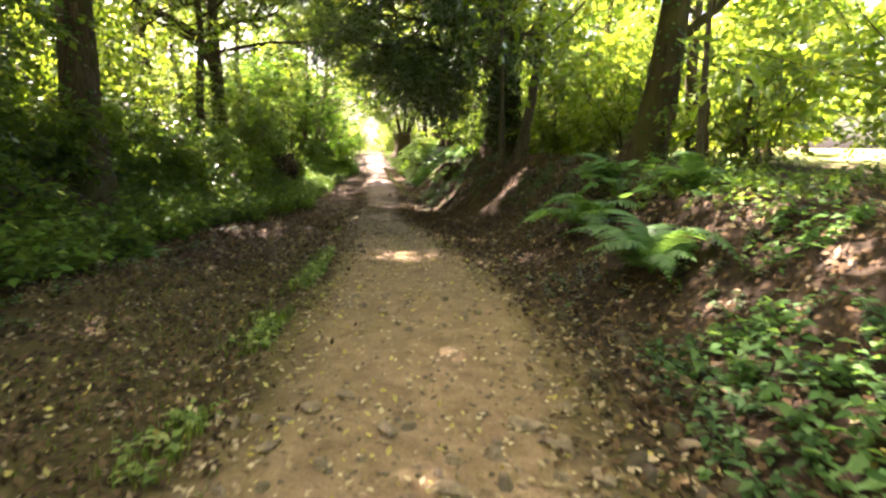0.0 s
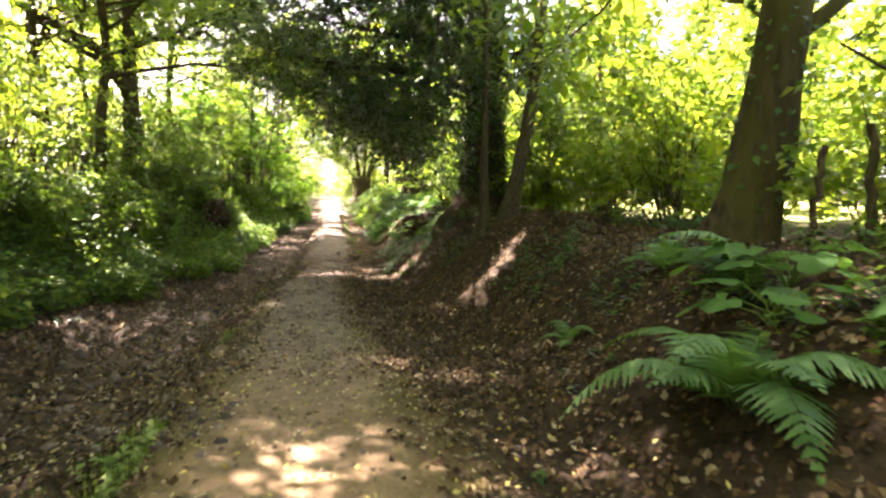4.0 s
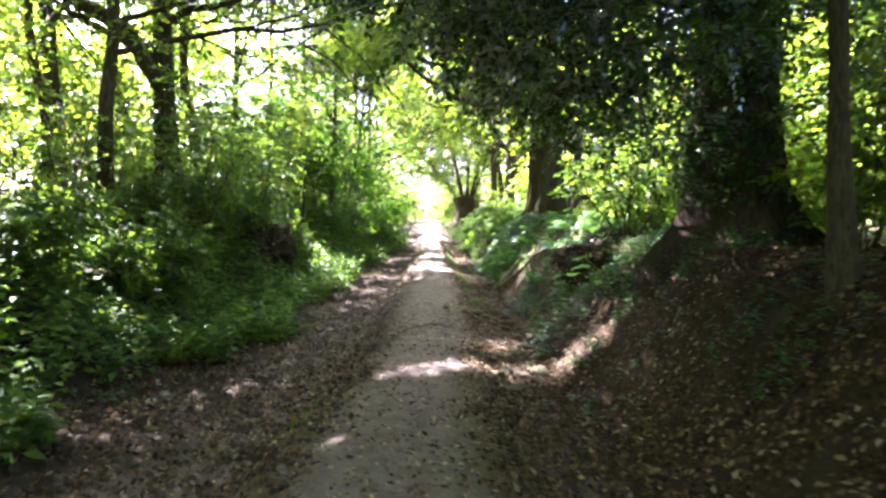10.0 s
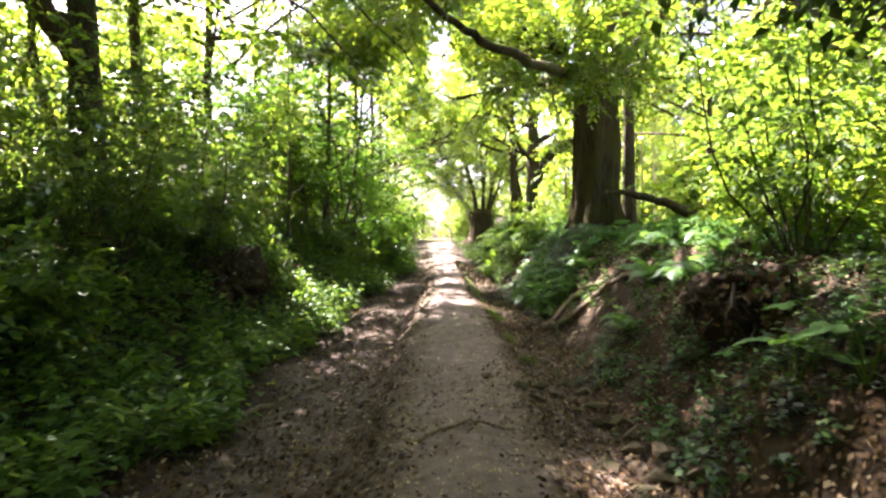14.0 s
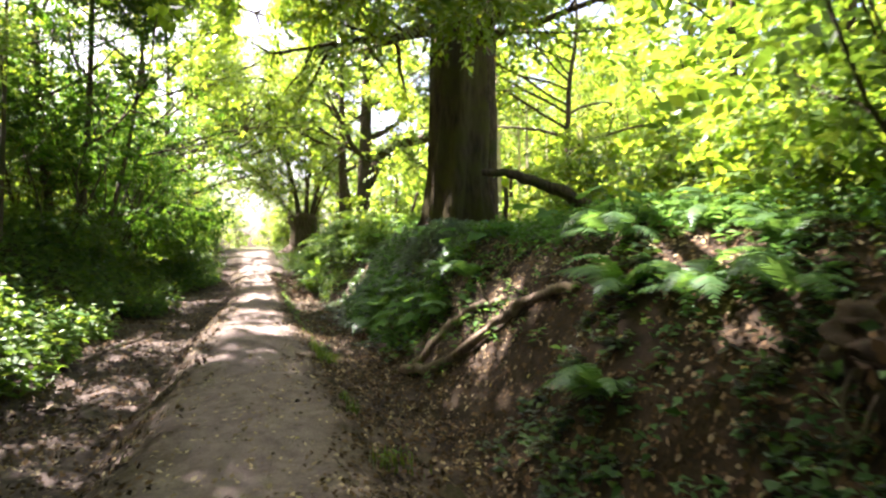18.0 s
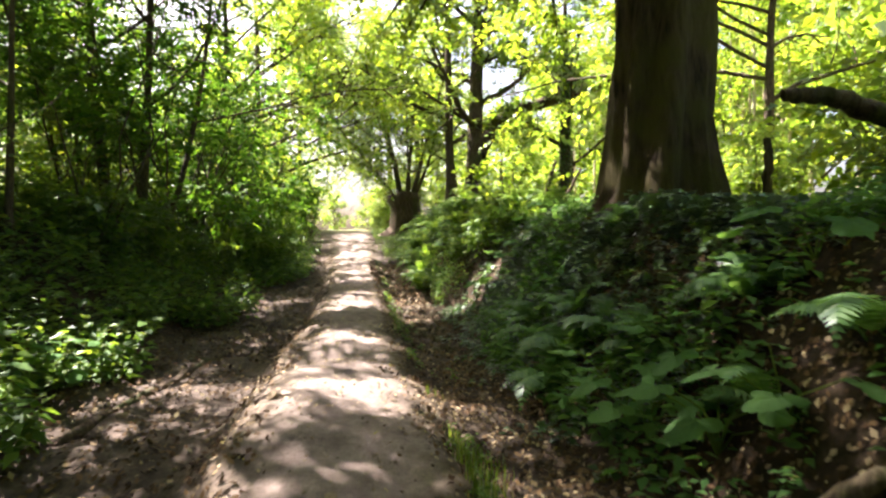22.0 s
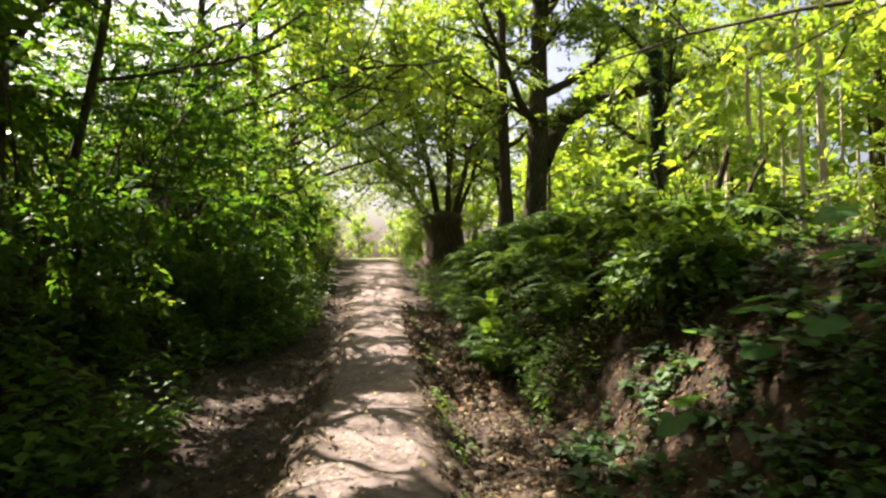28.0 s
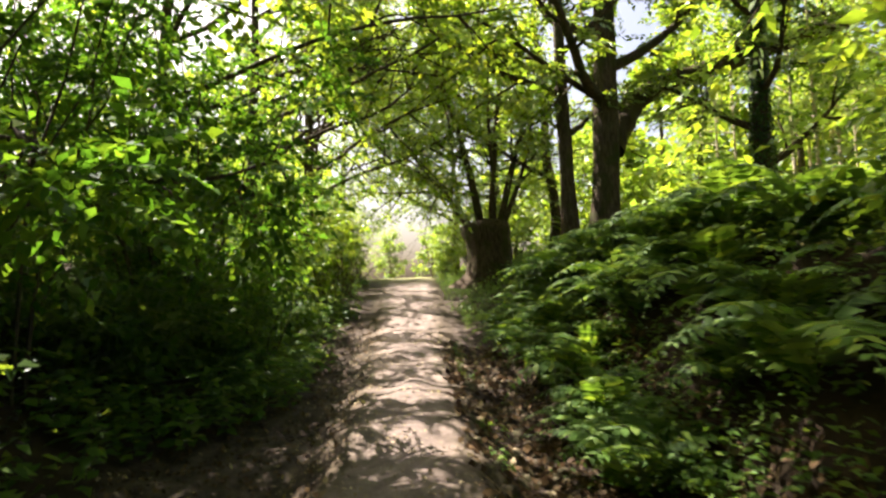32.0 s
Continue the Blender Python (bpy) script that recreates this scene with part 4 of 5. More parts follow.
# the high canopy: boughs added, mostly out of view, to shade lane and banks
bough(leaning, ((4.2, 10.7, 6.5), (2.6, 11.6, 7.6), (0.6, 12.8, 8.2), (-1.4, 13.4, 8.6)), 0.10,
      ((1.2, 12.4, 8.0, 1.9, 1.7, 0.9, 330), (-0.6, 13.6, 8.6, 2.0, 1.8, 0.9, 350), (-1.6, 11.4, 8.4, 2.0, 1.8, 0.9, 330), (-2.6, 14.2, 9.2, 1.7, 1.6, 0.8, 320), (-0.8, 14.2, 9.4, 1.7, 1.6, 0.8, 320), (-0.4, 15.6, 8.3, 1.8, 1.7, 0.8, 340), (1.0, 14.4, 7.8, 1.7, 1.6, 0.8, 300), (2.0, 8.8, 7.6, 1.7, 1.6, 0.8, 290), (-0.2, 8.4, 8.0, 1.7, 1.6, 0.8, 290), (0.4, 10.4, 7.8, 1.8, 1.7, 0.8, 300)), 0.15, LEAF_MID, 9, "leafy bough added for shade above the lane", thin=True)
bough(holly, ((1.9, 19.8, 8.0), (0.4, 19.4, 9.0), (-1.6, 18.8, 9.4), (-2.6, 17.0, 9.4)), 0.12,
      ((0.2, 19.6, 8.8, 2.0, 1.9, 0.9, 520), (-2.2, 18.6, 9.2, 2.0, 1.9, 0.9, 520), (-2.0, 15.8, 8.8, 1.9, 1.8, 0.9, 480), (-3.5, 16.1, 8.6, 1.7, 1.6, 0.8, 400), (-4.0, 20.0, 9.2, 1.7, 1.6, 0.8, 400), (-3.4, 24.0, 9.4, 1.7, 1.6, 0.8, 300), (-4.6, 22.4, 9.4, 1.7, 1.7, 0.8, 320), (-0.6, 21.6, 9.0, 1.8, 1.8, 0.9, 410)), 0.14, LEAF_DARK, 11, "dark evergreen leaves added for shade above the lane", thin=True)
bough(old_tree, ((0.3, 32.3, 8.0), (-0.9, 32.2, 8.6), (-2.2, 32.2, 8.9), (-3.4, 31.8, 9.0)), 0.11,
      ((-3.3, 31.4, 8.7, 1.8, 1.7, 0.8, 250), (-2.2, 33.6, 8.9, 1.8, 1.7, 0.8, 320), (-4.4, 33.4, 9.0, 1.6, 1.6, 0.8, 270), (-1.6, 31.0, 8.6, 1.4, 1.4, 0.8, 170), (-3.6, 35.8, 9.3, 1.7, 1.7, 0.8, 300), (-5.2, 35.0, 9.5, 1.7, 1.6, 0.8, 290), (-6.8, 36.2, 9.2, 1.8, 1.6, 0.8, 300), (-8.2, 37.4, 9.4, 1.8, 1.6, 0.8, 300)), 0.18, LEAF_LIGHT, 9, "leafy bough added for shade above the lane", thin=True)
bough(bank_tree, ((-6.5, 11.1, 6.5), (-5.4, 9.8, 7.6), (-4.2, 8.2, 8.2), (-3.4, 6.4, 8.4)), 0.10,
      ((-5.2, 11.2, 8.5, 1.6, 1.5, 0.8, 280), (-3.2, 11.4, 8.7, 1.7, 1.6, 0.8, 300), (-5.4, 7.6, 8.2, 1.6, 1.6, 0.8, 280), (-3.9, 4.4, 8.2, 1.7, 1.6, 0.8, 280), (-2.0, 12.8, 8.7, 1.5, 1.4, 0.8, 240), (-4.6, 9.4, 8.0, 1.9, 1.8, 0.9, 330), (-3.6, 6.8, 8.4, 1.9, 1.9, 0.9, 350), (-5.0, 5.6, 8.0, 1.7, 1.7, 0.8, 280)), 0.15, LEAF_MID, 9, "leafy bough added for shade above the lane", thin=True)
bough(bank_tree, ((-6.7, 11.3, 6.0), (-7.8, 11.0, 7.4), (-9.2, 10.4, 8.2), (-10.2, 8.6, 8.4)), 0.10,
      ((-8.4, 11.0, 7.8, 1.9, 1.8, 0.9, 380), (-10.0, 8.8, 8.2, 2.0, 1.9, 0.9, 380), (-9.6, 13.6, 8.2, 1.9, 1.8, 0.9, 350), (-7.8, 8.4, 7.8, 1.7, 1.6, 0.8, 300)), 0.15, LEAF_MID, 9, "leafy bough added for shade above the bank")

# ---- trees that close the wood on both sides, some added for shade; those far off are copies of one another ----
WOOD_SOUTH = [
    (-8.4, 3.0, 0.16, 12, LEAF_MID), (-10.6, 7.2, 0.14, 15, LEAF_MID), (-12.2, 15.0, 0.17, 17, LEAF_LIGHT), (-12.6, 21.5, 0.16, 17, LEAF_LIGHT), (-14.4, 19.6, 0.2, 17, LEAF_LIGHT),
    (-11.2, 12.2, 0.13, 16, LEAF_LIGHT), (-13.6, 9.6, 0.2, 16, LEAF_LIGHT), (-11.4, 18.0, 0.16, 17, LEAF_LIGHT)]
WOOD_NORTH = [
    (-11.8, 31.5, 0.2, 16, LEAF_LIGHT), (-12.4, 28.8, 0.13, 16, LEAF_LIGHT), (-11.9, 25.0, 0.12, 16, LEAF_LIGHT), (-11.6, 35.2, 0.18, 15, LEAF_LIGHT), (-12.2, 40.5, 0.18, 15, LEAF_LIGHT),
    (-9.4, 45.0, 0.16, 10, LEAF_LIGHT), (-9.6, 49.5, 0.2, 12, LEAF_LIGHT), (-9.8, 55.0, 0.2, 12, LEAF_LIGHT), (-11.5, 61.5, 0.24, 13, LEAF_LIGHT), (-9.6, 24.0, 0.18, 14, LEAF_LIGHT),
    (-11.4, 67.0, 0.2, 12, LEAF_LIGHT), (-5.4, 69.5, 0.2, 12, LEAF_LIGHT), (-13.5, 27.5, 0.26, 13, LEAF_LIGHT)]
WOOD_EAST = [
    (5.6, 2.2, 0.14, 10, LEAF_LIGHT), (5.6, 13.6, 0.15, 11, LEAF_LIGHT), (6.6, 24.5, 0.16, 11, LEAF_LIGHT), (5.6, 28.0, 0.15, 9, LEAF_LIGHT), (5.4, 38.0, 0.15, 8, LEAF_LIGHT),
    (-1.2, 57.5, 0.22, 13, LEAF_LIGHT), (-3.2, 63.5, 0.24, 13, LEAF_LIGHT), (-4.2, -5.5, 0.2, 12, LEAF_MID), (3.6, -3.5, 0.2, 12, LEAF_MID)]
wood = []
for x, y, r, h, lm in WOOD_SOUTH + WOOD_NORTH + WOOD_EAST:
    side = float(centre(y)) - x
    wood.append(tree("woodland_tree", x, y, r, h, (0.02 * side / abs(side), rng.uniform(-0.04, 0.04)), 14, "leafy woodland tree reaching over the lane", BARK, lm, 0.2, 0.3,
                     spread=6.5, first=0.33 if x < -10 else 0.26, leaf_count=6, branches=7, sub=3, group="trees of the wood", sides=9, toward=side, crown_rise=0.0))
# Further boughs added high up to shade the lane and the high side.
bough(wood[11], ((-11.5, 35.2, 9.0), (-9.0, 37.4, 9.8), (-6.6, 39.4, 10.0), (-4.4, 40.8, 9.8)), 0.10,
      ((-4.4, 41.0, 9.6, 1.9, 1.7, 0.8, 320), (-6.2, 39.4, 9.8, 2.0, 1.8, 0.9, 460), (-8.0, 38.6, 9.8, 1.9, 1.8, 0.9, 240), (-4.2, 38.8, 9.5, 1.8, 1.7, 0.8, 440)), 0.21, LEAF_LIGHT, 8, "leafy bough added for shade above the lane", thin=True)
bough(wood[7], ((-11.4, 18.0, 8.0), (-10.2, 18.4, 8.8), (-9.0, 19.4, 9.0), (-8.2, 21.4, 9.0)), 0.10,
      ((-8.8, 20.0, 8.8, 1.9, 1.8, 0.9, 250), (-9.6, 17.4, 9.0, 1.9, 1.8, 0.9, 230), (-7.8, 22.2, 9.0, 1.8, 1.8, 0.9, 270)), 0.16, LEAF_LIGHT, 8, "leafy bough added for shade above the bank", thin=True)
bough(wood[8], ((-11.8, 31.6, 8.0), (-12.6, 32.8, 8.8), (-13.6, 34.2, 9.1), (-14.8, 35.4, 9.2)), 0.09,
      ((-13.2, 33.6, 9.2, 1.9, 1.8, 0.9, 320), (-14.8, 35.2, 9.3, 1.9, 1.8, 0.9, 320), (-12.4, 36.4, 9.3, 1.6, 1.6, 0.8, 220)), 0.16, LEAF_LIGHT, 8, "leafy bough added for shade above the bank", thin=True)
far_kinds = [tree("far_tree", x, y, 0.22, h, (0.03, 0), 9, "leafy tree far off in the wood", BARK, LEAF_LIGHT, 0.65, 0.3, spread=4.2, first=0.08, leaf_count=4, branches=4, sub=2, group="far trees", sides=7, fine=False)
             for x, y, h in ((-19, 20, 11), (18, 34, 10), (-21, 48, 12), (17, 58, 11))]
far = random.Random(5)
spots = []
for k in range(56):
    side = -1 if k % 2 else 1
    y = far.uniform(28 if side > 0 else -20, 105)
    spots.append((side * far.uniform(15, 30) + float(centre(y)), y))
spots += [(-21, 80), (-20, 88), (-1.5, 80), (3.5, 74), (8, 68), (-18, 70), (5, 86), (-24, 92), (2, 96)]
LOW = [(-10.6, 77), (-6.4, 79), (-8.6, 87)]
spots += LOW
spots += [(-9, -14), (-2, -18), (5, -15), (0, -26), (-14, -10), (11, -9)]
for x, y in spots:
    src = far_kinds[far.randrange(4)]
    s = far.uniform(0.85, 1.25) * (0.4 if (x, y) in LOW else 1.0)
    copy_thing(src, Matrix.Translation(on_ground(x, y, 0.5)) @ pose(0, 0, 0, 0, 0, far.uniform(0, 360)) @ Matrix.Diagonal((s, s, s, 1)))
for k in range(28):
    x, y = rng.uniform(4.6, 14), rng.uniform(45, 60)
    tree("pale_sapling", x, y, rng.uniform(0.06, 0.10), rng.uniform(7, 10), (rng.uniform(-0.03, 0.03), 0), 5, "slender pale-barked young tree in the sun", BARK_PALE, LEAF_LIGHT, 0.16, 0.2, spread=1.6, first=0.5, leaf_count=7,
         branches=3, sub=2, group="pale saplings", sides=7)

# ---- shrubs ----
for side, y0, y1, gap, lo, hi, tall, mat_, text in (
        (-1, 1, 62, 1.5, 5.2, 6.4, (0.9, 1.7), LEAF_MID, "leafy green shrub on the high bank"),
        (-1, 2, 62, 1.9, 7.2, 9.6, (2.8, 4.8), LEAF_LIGHT, "tall hazel bush with layered light green leaves"),
        (-1, 0, 62, 3.0, 10.0, 12.5, (5.2, 7.0), LEAF_LIGHT, "tall hazel bush deep in the wood"),
        (-1, -4, 62, 6.0, 13.0, 17.0, (4.0, 6.0), LEAF_LIGHT, "tall leafy bush deep in the wood"),
        (1, -3, 22, 2.1, 5.2, 7.4, (2.0, 4.2), LEAF_LIGHT, "sunlit light green bush behind the bank"),
        (1, 23, 33, 2.6, 5.2, 7.0, (1.2, 2.2), LEAF_LIGHT, "light green shrub on top of the bank"),
        (1, -2, 34, 2.5, 7.0, 11.0, (2.2, 4.4), LEAF_LIGHT, "sunlit light green bush at the wood's edge"),
        (1, 34, 62, 3.6, 8.0, 12.0, (1.2, 2.4), LEAF_LIGHT, "sunlit light green bush at the wood's edge")):
    y = y0
    while y < y1:
        u = side * rng.uniform(lo, hi)
        if side < 0:
            u = u + 4 + float(along(FOOT_LEFT, y))
        if side < 0 and (lo == 7.2 and 31 < y < 36 or lo == 5.2 and 29.5 < y < 35):
            y += gap
            continue
        h = rng.uniform(*tall)
        # Darker leaf colour on these bushes stands in for shade on the bank.
        dark = LEAF_MID if side < 0 and (y < 12 or 22 < y < 35 and lo < 8) else mat_
        bush("hazel_bush" if h > 2.4 else "shrub", float(centre(y)) + u, y, 0.5 * h, h, text, dark, 0.2 if lo > 9.5 else 0.145, 9, 1.0 if lo > 9.5 else 1.2, group="bushes on the banks", count=6 if lo > 9.5 else 9)
        y += gap * rng.uniform(0.7, 1.3)
SHRUBS_LANE = [
    (-6.5, 7.4, 1.3, 3.2, LEAF_DARK, "dark evergreen shrub on the high bank"), (-7.8, 9.2, 1.4, 3.8, LEAF_DARK, "dark evergreen shrub on the high bank"), (-6.6, 4.6, 1.2, 2.6, LEAF_DARK, "dark evergreen shrub on the high bank"),
    (-8.6, 30.6, 1.4, 3.2, LEAF_MID, "dark shrub on the high bank"), (-9.4, 33.0, 1.4, 3.4, LEAF_MID, "dark shrub on the high bank"),
    (-7.9, 25.0, 1.3, 3.4, LEAF_MID, "hazel bush arching over the bank"), (-8.0, 28.2, 1.5, 4.4, LEAF_MID, "hazel bush arching over the bank"),
    (1.9, 24.8, 0.8, 1.5, LEAF_LIGHT, "light green shrub on the bank"), (3.2, 22.3, 1.3, 4.2, LEAF_MID, "light green shrub behind the ivy-clad tree"),
    (4.4, 14.2, 1.3, 3.8, LEAF_LIGHT, "sunlit shrub behind the bank"), (4.6, 17.6, 1.4, 4.6, LEAF_LIGHT, "sunlit shrub behind the bank"),
    (3.6, 19.0, 1.2, 3.6, LEAF_MID, "leafy shrub beside the ivy-clad tree"), (5.2, 20.6, 1.5, 5.0, LEAF_LIGHT, "sunlit shrub behind the bank"),
    (1.3, 22.9, 1.1, 3.8, LEAF_MID, "leafy shrub leaning over the bank")]
SHRUBS_BEND = [
    (-0.5, 37.9, 0.6, 0.9, LEAF_HERB, "sunlit leafy plants on the crest of the bank"), (-0.9, 36.9, 0.5, 0.6, LEAF_HERB, "sunlit leafy plants on the crest of the bank"),
    (-12.4, 71.5, 1.8, 4.2, LEAF_LIGHT, "sunlit bush beyond the bend"), (-10.0, 74.0, 1.8, 4.0, LEAF_LIGHT, "sunlit bush beyond the bend"), (-7.4, 75.5, 1.8, 4.4, LEAF_LIGHT, "sunlit bush beyond the bend"),
    (-6.9, 43.3, 0.9, 1.7, LEAF_HERB, "pale leafy shrub at the foot of the bank"), (-8.2, 39.8, 1.6, 5.2, LEAF_GREEN, "tall hazel bush leaning over the lane"),
    (-8.4, 43.5, 1.8, 5.4, LEAF_GREEN, "tall hazel bush leaning over the lane"), (-8.8, 47.5, 1.8, 5.2, LEAF_GREEN, "tall hazel bush leaning over the lane"),
    (-7.7, 46.2, 0.9, 1.6, LEAF_HERB, "low pale shrub beside the lane"), (-9.4, 52.5, 1.6, 4.8, LEAF_LIGHT, "tall hazel bush by the bend"),
    (-10.0, 57.5, 1.7, 5.0, LEAF_LIGHT, "tall hazel bush by the bend"), (-11.6, 63.0, 1.8, 5.5, LEAF_LIGHT, "tall hazel bush by the bend"),
    (-2.6, 57.5, 1.5, 4.4, LEAF_LIGHT, "leafy bush behind the pollard"), (-3.9, 62.5, 1.8, 5.0, LEAF_LIGHT, "leafy bush behind the pollard"),
    (-4.4, 68.0, 1.8, 5.0, LEAF_LIGHT, "leafy bush beyond the bend"), (-14.0, 70.5, 2.0, 5.0, LEAF_LIGHT, "leafy bush beyond the bend"),
    (-12.2, 66.5, 1.8, 5.0, LEAF_LIGHT, "leafy bush beyond the bend"), (-8.0, 52.0, 0.8, 3.4, LEAF_LIGHT, "leafy bush crowding the lane"),
    (-8.7, 56.5, 0.9, 3.8, LEAF_LIGHT, "leafy bush crowding the lane"), (-9.6, 62.0, 1.0, 4.4, LEAF_LIGHT, "leafy bush crowding the lane"),
    (-10.6, 60.5, 1.4, 4.0, LEAF_LIGHT, "leafy bush by the bend"), (-4.6, 65.0, 1.6, 5.0, LEAF_LIGHT, "leafy bush by the bend"),
    (-6.0, 66.0, 0.8, 2.2, LEAF_LIGHT, "sunlit bush by the bend"), (-0.6, 37.8, 0.7, 1.4, LEAF_LIGHT, "light green shrub on the crest of the bank")]
for x, y, w, h, mat_, text in SHRUBS_LANE + SHRUBS_BEND:
    bush("hazel_bush" if h > 2.2 else "shrub", x, y, w, h, text, mat_, 0.115, 10, 1.5, group="bushes on the banks", count=12)

# leafy walls that overhang the hollow on the high side
walls = []
for u, y, w, h, low in ((-4.2, 35.0, 1.9, 6.2, 0.36), (-4.0, 37.6, 1.9, 6.4, 0.34), (-3.7, 40.2, 1.9, 6.6, 0.34), (-3.6, 42.8, 1.9, 6.4, 0.3), (-3.8, 45.4, 1.9, 6.2, 0.28), (-5.4, 41.5, 1.9, 7.0, 0.3), (-5.6, 37.0, 1.9, 7.0, 0.3), (-7.2, 39.4, 1.9, 7.4, 0.2), (-7.4, 43.6, 1.9, 7.2, 0.2), (-7.4, 35.4, 1.9, 7.0, 0.25)):
    walls.append(bush("hazel_bush", float(centre(y)) + u, y, w, h, "hazel bush with a thick leafy top over a dark hollow", LEAF_GREEN, 0.115, 6, 3.6, group="bushes on the banks", count=20, low=low))
bough(walls[1], ((-8.0, 37.6, 2.6), (-7.0, 37.8, 3.2), (-6.0, 38.0, 3.1)), 0.02, ((-5.8, 38.0, 2.8, 0.7, 0.9, 0.5, 80), (-6.3, 36.4, 2.6, 0.6, 0.8, 0.5, 60)), 0.105, LEAF_GREEN, 15, "sunlit leaves at the tip of a bough", 1.1)
bough(walls[2], ((-7.9, 40.2, 2.6), (-6.8, 40.2, 3.3), (-5.8, 40.1, 3.3)), 0.02, ((-5.6, 40.0, 3.1, 0.7, 0.9, 0.6, 80), (-6.4, 41.6, 2.7, 0.6, 0.8, 0.5, 60)), 0.105, LEAF_GREEN, 15, "sunlit leaves at the tip of a bough", 1.1)


# ---- low plants ----
def scatter(count, y0, y1, u0, u1, patch=0.0, size=1.2, seed=3):
    """Random places in a stretch of the lane, thinned into patches."""
    y, u = rng.uniform(y0, y1, count), rng.uniform(u0, u1, count)
    x = centre(y) + u
    keep_ = rough(x, y, size, seed) > patch * 2 - 1
    return x[keep_], y[keep_]


def herbs(name, x, y, height, leaf, per, mat_, label, category="herbs", flat=1.0, ratio=0.55):
    n = len(x)
    z = ground_z(x, y)
    h = height * rng.uniform(0.45, 1.2, n)
    tilt = rng.normal(0, 0.22, (n, 2))
    t = (np.arange(per) + rng.uniform(0.2, 0.8, (n, per))) / per
    az = rng.uniform(0, 2 * np.pi, (n, 1)) + np.arange(per) * 2.4 + rng.normal(0, 0.3, (n, per))
    hh = h[:, None] * (0.15 + 0.85 * t)
    pos = np.stack([x[:, None] + tilt[:, :1] * hh, y[:, None] + tilt[:, 1:] * hh, z[:, None] + hh], -1)
    axis = np.stack([np.cos(az), np.sin(az), rng.uniform(-0.5, 0.35, az.shape)], -1)
    normal = np.array([0, 0, flat]) + rng.normal(0, 0.3, pos.shape)
    size = leaf * rng.uniform(0.6, 1.25, n * per)
    v, f = leaves(pos.reshape(-1, 3), axis.reshape(-1, 3), normal.reshape(-1, 3), size, size * ratio)
    return tagged(piece(name, mesh_of(name, v, f, mat_)), label, category, kind="stuff")


for y0, y1 in ((-1, 8), (8, 16), (16, 23), (23, 29), (29, 36), (36, 48), (48, 62)):
    n = int((y1 - y0) * (340 if y1 < 40 else 190))
    y = rng.uniform(y0, y1, n)
    u = along(FOOT_LEFT, y) + 0.15 + 0.6 * rough(y, 0 * y, 1.6, 35) + 0.25 * rough(y, 0 * y, 0.5, 36) - 4.6 * rng.uniform(0, 1, n) ** 1.05
    x = centre(y) + u
    keep_ = rough(x, y, 0.9, 31) > -0.5
    herbs("bank_herbs", x[keep_], y[keep_], 0.62, 0.165, 6, LEAF_HERB, "thick green herbs covering the high bank")
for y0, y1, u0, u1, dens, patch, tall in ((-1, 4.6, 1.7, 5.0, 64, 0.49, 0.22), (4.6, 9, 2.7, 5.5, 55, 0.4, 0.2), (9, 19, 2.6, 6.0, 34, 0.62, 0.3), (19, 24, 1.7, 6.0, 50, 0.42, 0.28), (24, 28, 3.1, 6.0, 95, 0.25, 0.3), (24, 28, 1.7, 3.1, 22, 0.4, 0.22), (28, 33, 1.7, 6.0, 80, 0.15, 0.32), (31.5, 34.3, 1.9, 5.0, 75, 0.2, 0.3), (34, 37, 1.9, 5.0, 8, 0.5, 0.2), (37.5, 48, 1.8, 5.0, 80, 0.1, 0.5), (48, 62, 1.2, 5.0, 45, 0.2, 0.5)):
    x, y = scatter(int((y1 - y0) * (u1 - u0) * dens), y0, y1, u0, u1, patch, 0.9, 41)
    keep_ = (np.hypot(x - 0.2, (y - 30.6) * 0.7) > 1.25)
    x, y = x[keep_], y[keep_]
    # Leaf colour carries the light: darkened copy in shaded stretches, fern where brighter.
    herbs("bank_herbs", x, y, tall, 0.12 if 27 < y0 < 30 else 0.1 if y0 < 4 else 0.085, 7, LEAF_FERN if y0 < 4 else LEAF_FERN if 23 < y0 < 34 else LEAF_SHADED if 8 < y0 < 36 else LEAF_HERB, "green herbs and young plants on the low bank")
x, y = scatter(2600, -1, 40, 1.3, 4.5, 0.62, 0.7, 47)
keep_ = (y < 24.8) | (y > 28.0)
x, y = x[keep_], y[keep_]
herbs("ground_ivy", x, y, 0.10, 0.06, 6, LEAF_DARK, "dark ivy creeping over the bank", "ivy", 1.6, 0.9)
x, y = scatter(1100, 28.6, 32, 2.0, 4.2, 0.15, 0.7, 50)
herbs("ground_ivy", x, y, 0.16, 0.085, 7, LEAF_DARK, "dark ivy creeping over the bank", "ivy", 1.3, 0.85)
x, y = scatter(1500, 31, 34.4, 1.9, 4.4, 0.2, 0.7, 57)
herbs("ground_ivy", x, y, 0.2, 0.09, 7, LEAF_DARK, "dark ivy creeping over the bank", "ivy", 1.2, 0.85)
x, y = scatter(220, 33.8, 37.2, 1.7, 3.4, 0.35, 0.6, 58)
herbs("ground_ivy", x, y, 0.12, 0.13, 5, LEAF_DARK, "large dark leaves trailing over the bank", "ivy", 1.4, 0.85)
x, y = scatter(3600, 20, 34, 1.6, 5.2, 0.45, 0.7, 49)
keep_ = (y < 24.8) | (y > 28.0) | (x - centre(y) > 3.2)
x, y = x[keep_], y[keep_]
herbs("ground_ivy", x, y, 0.13, 0.075, 6, LEAF_DARK, "dark ivy creeping over the bank", "ivy", 1.4, 0.9)
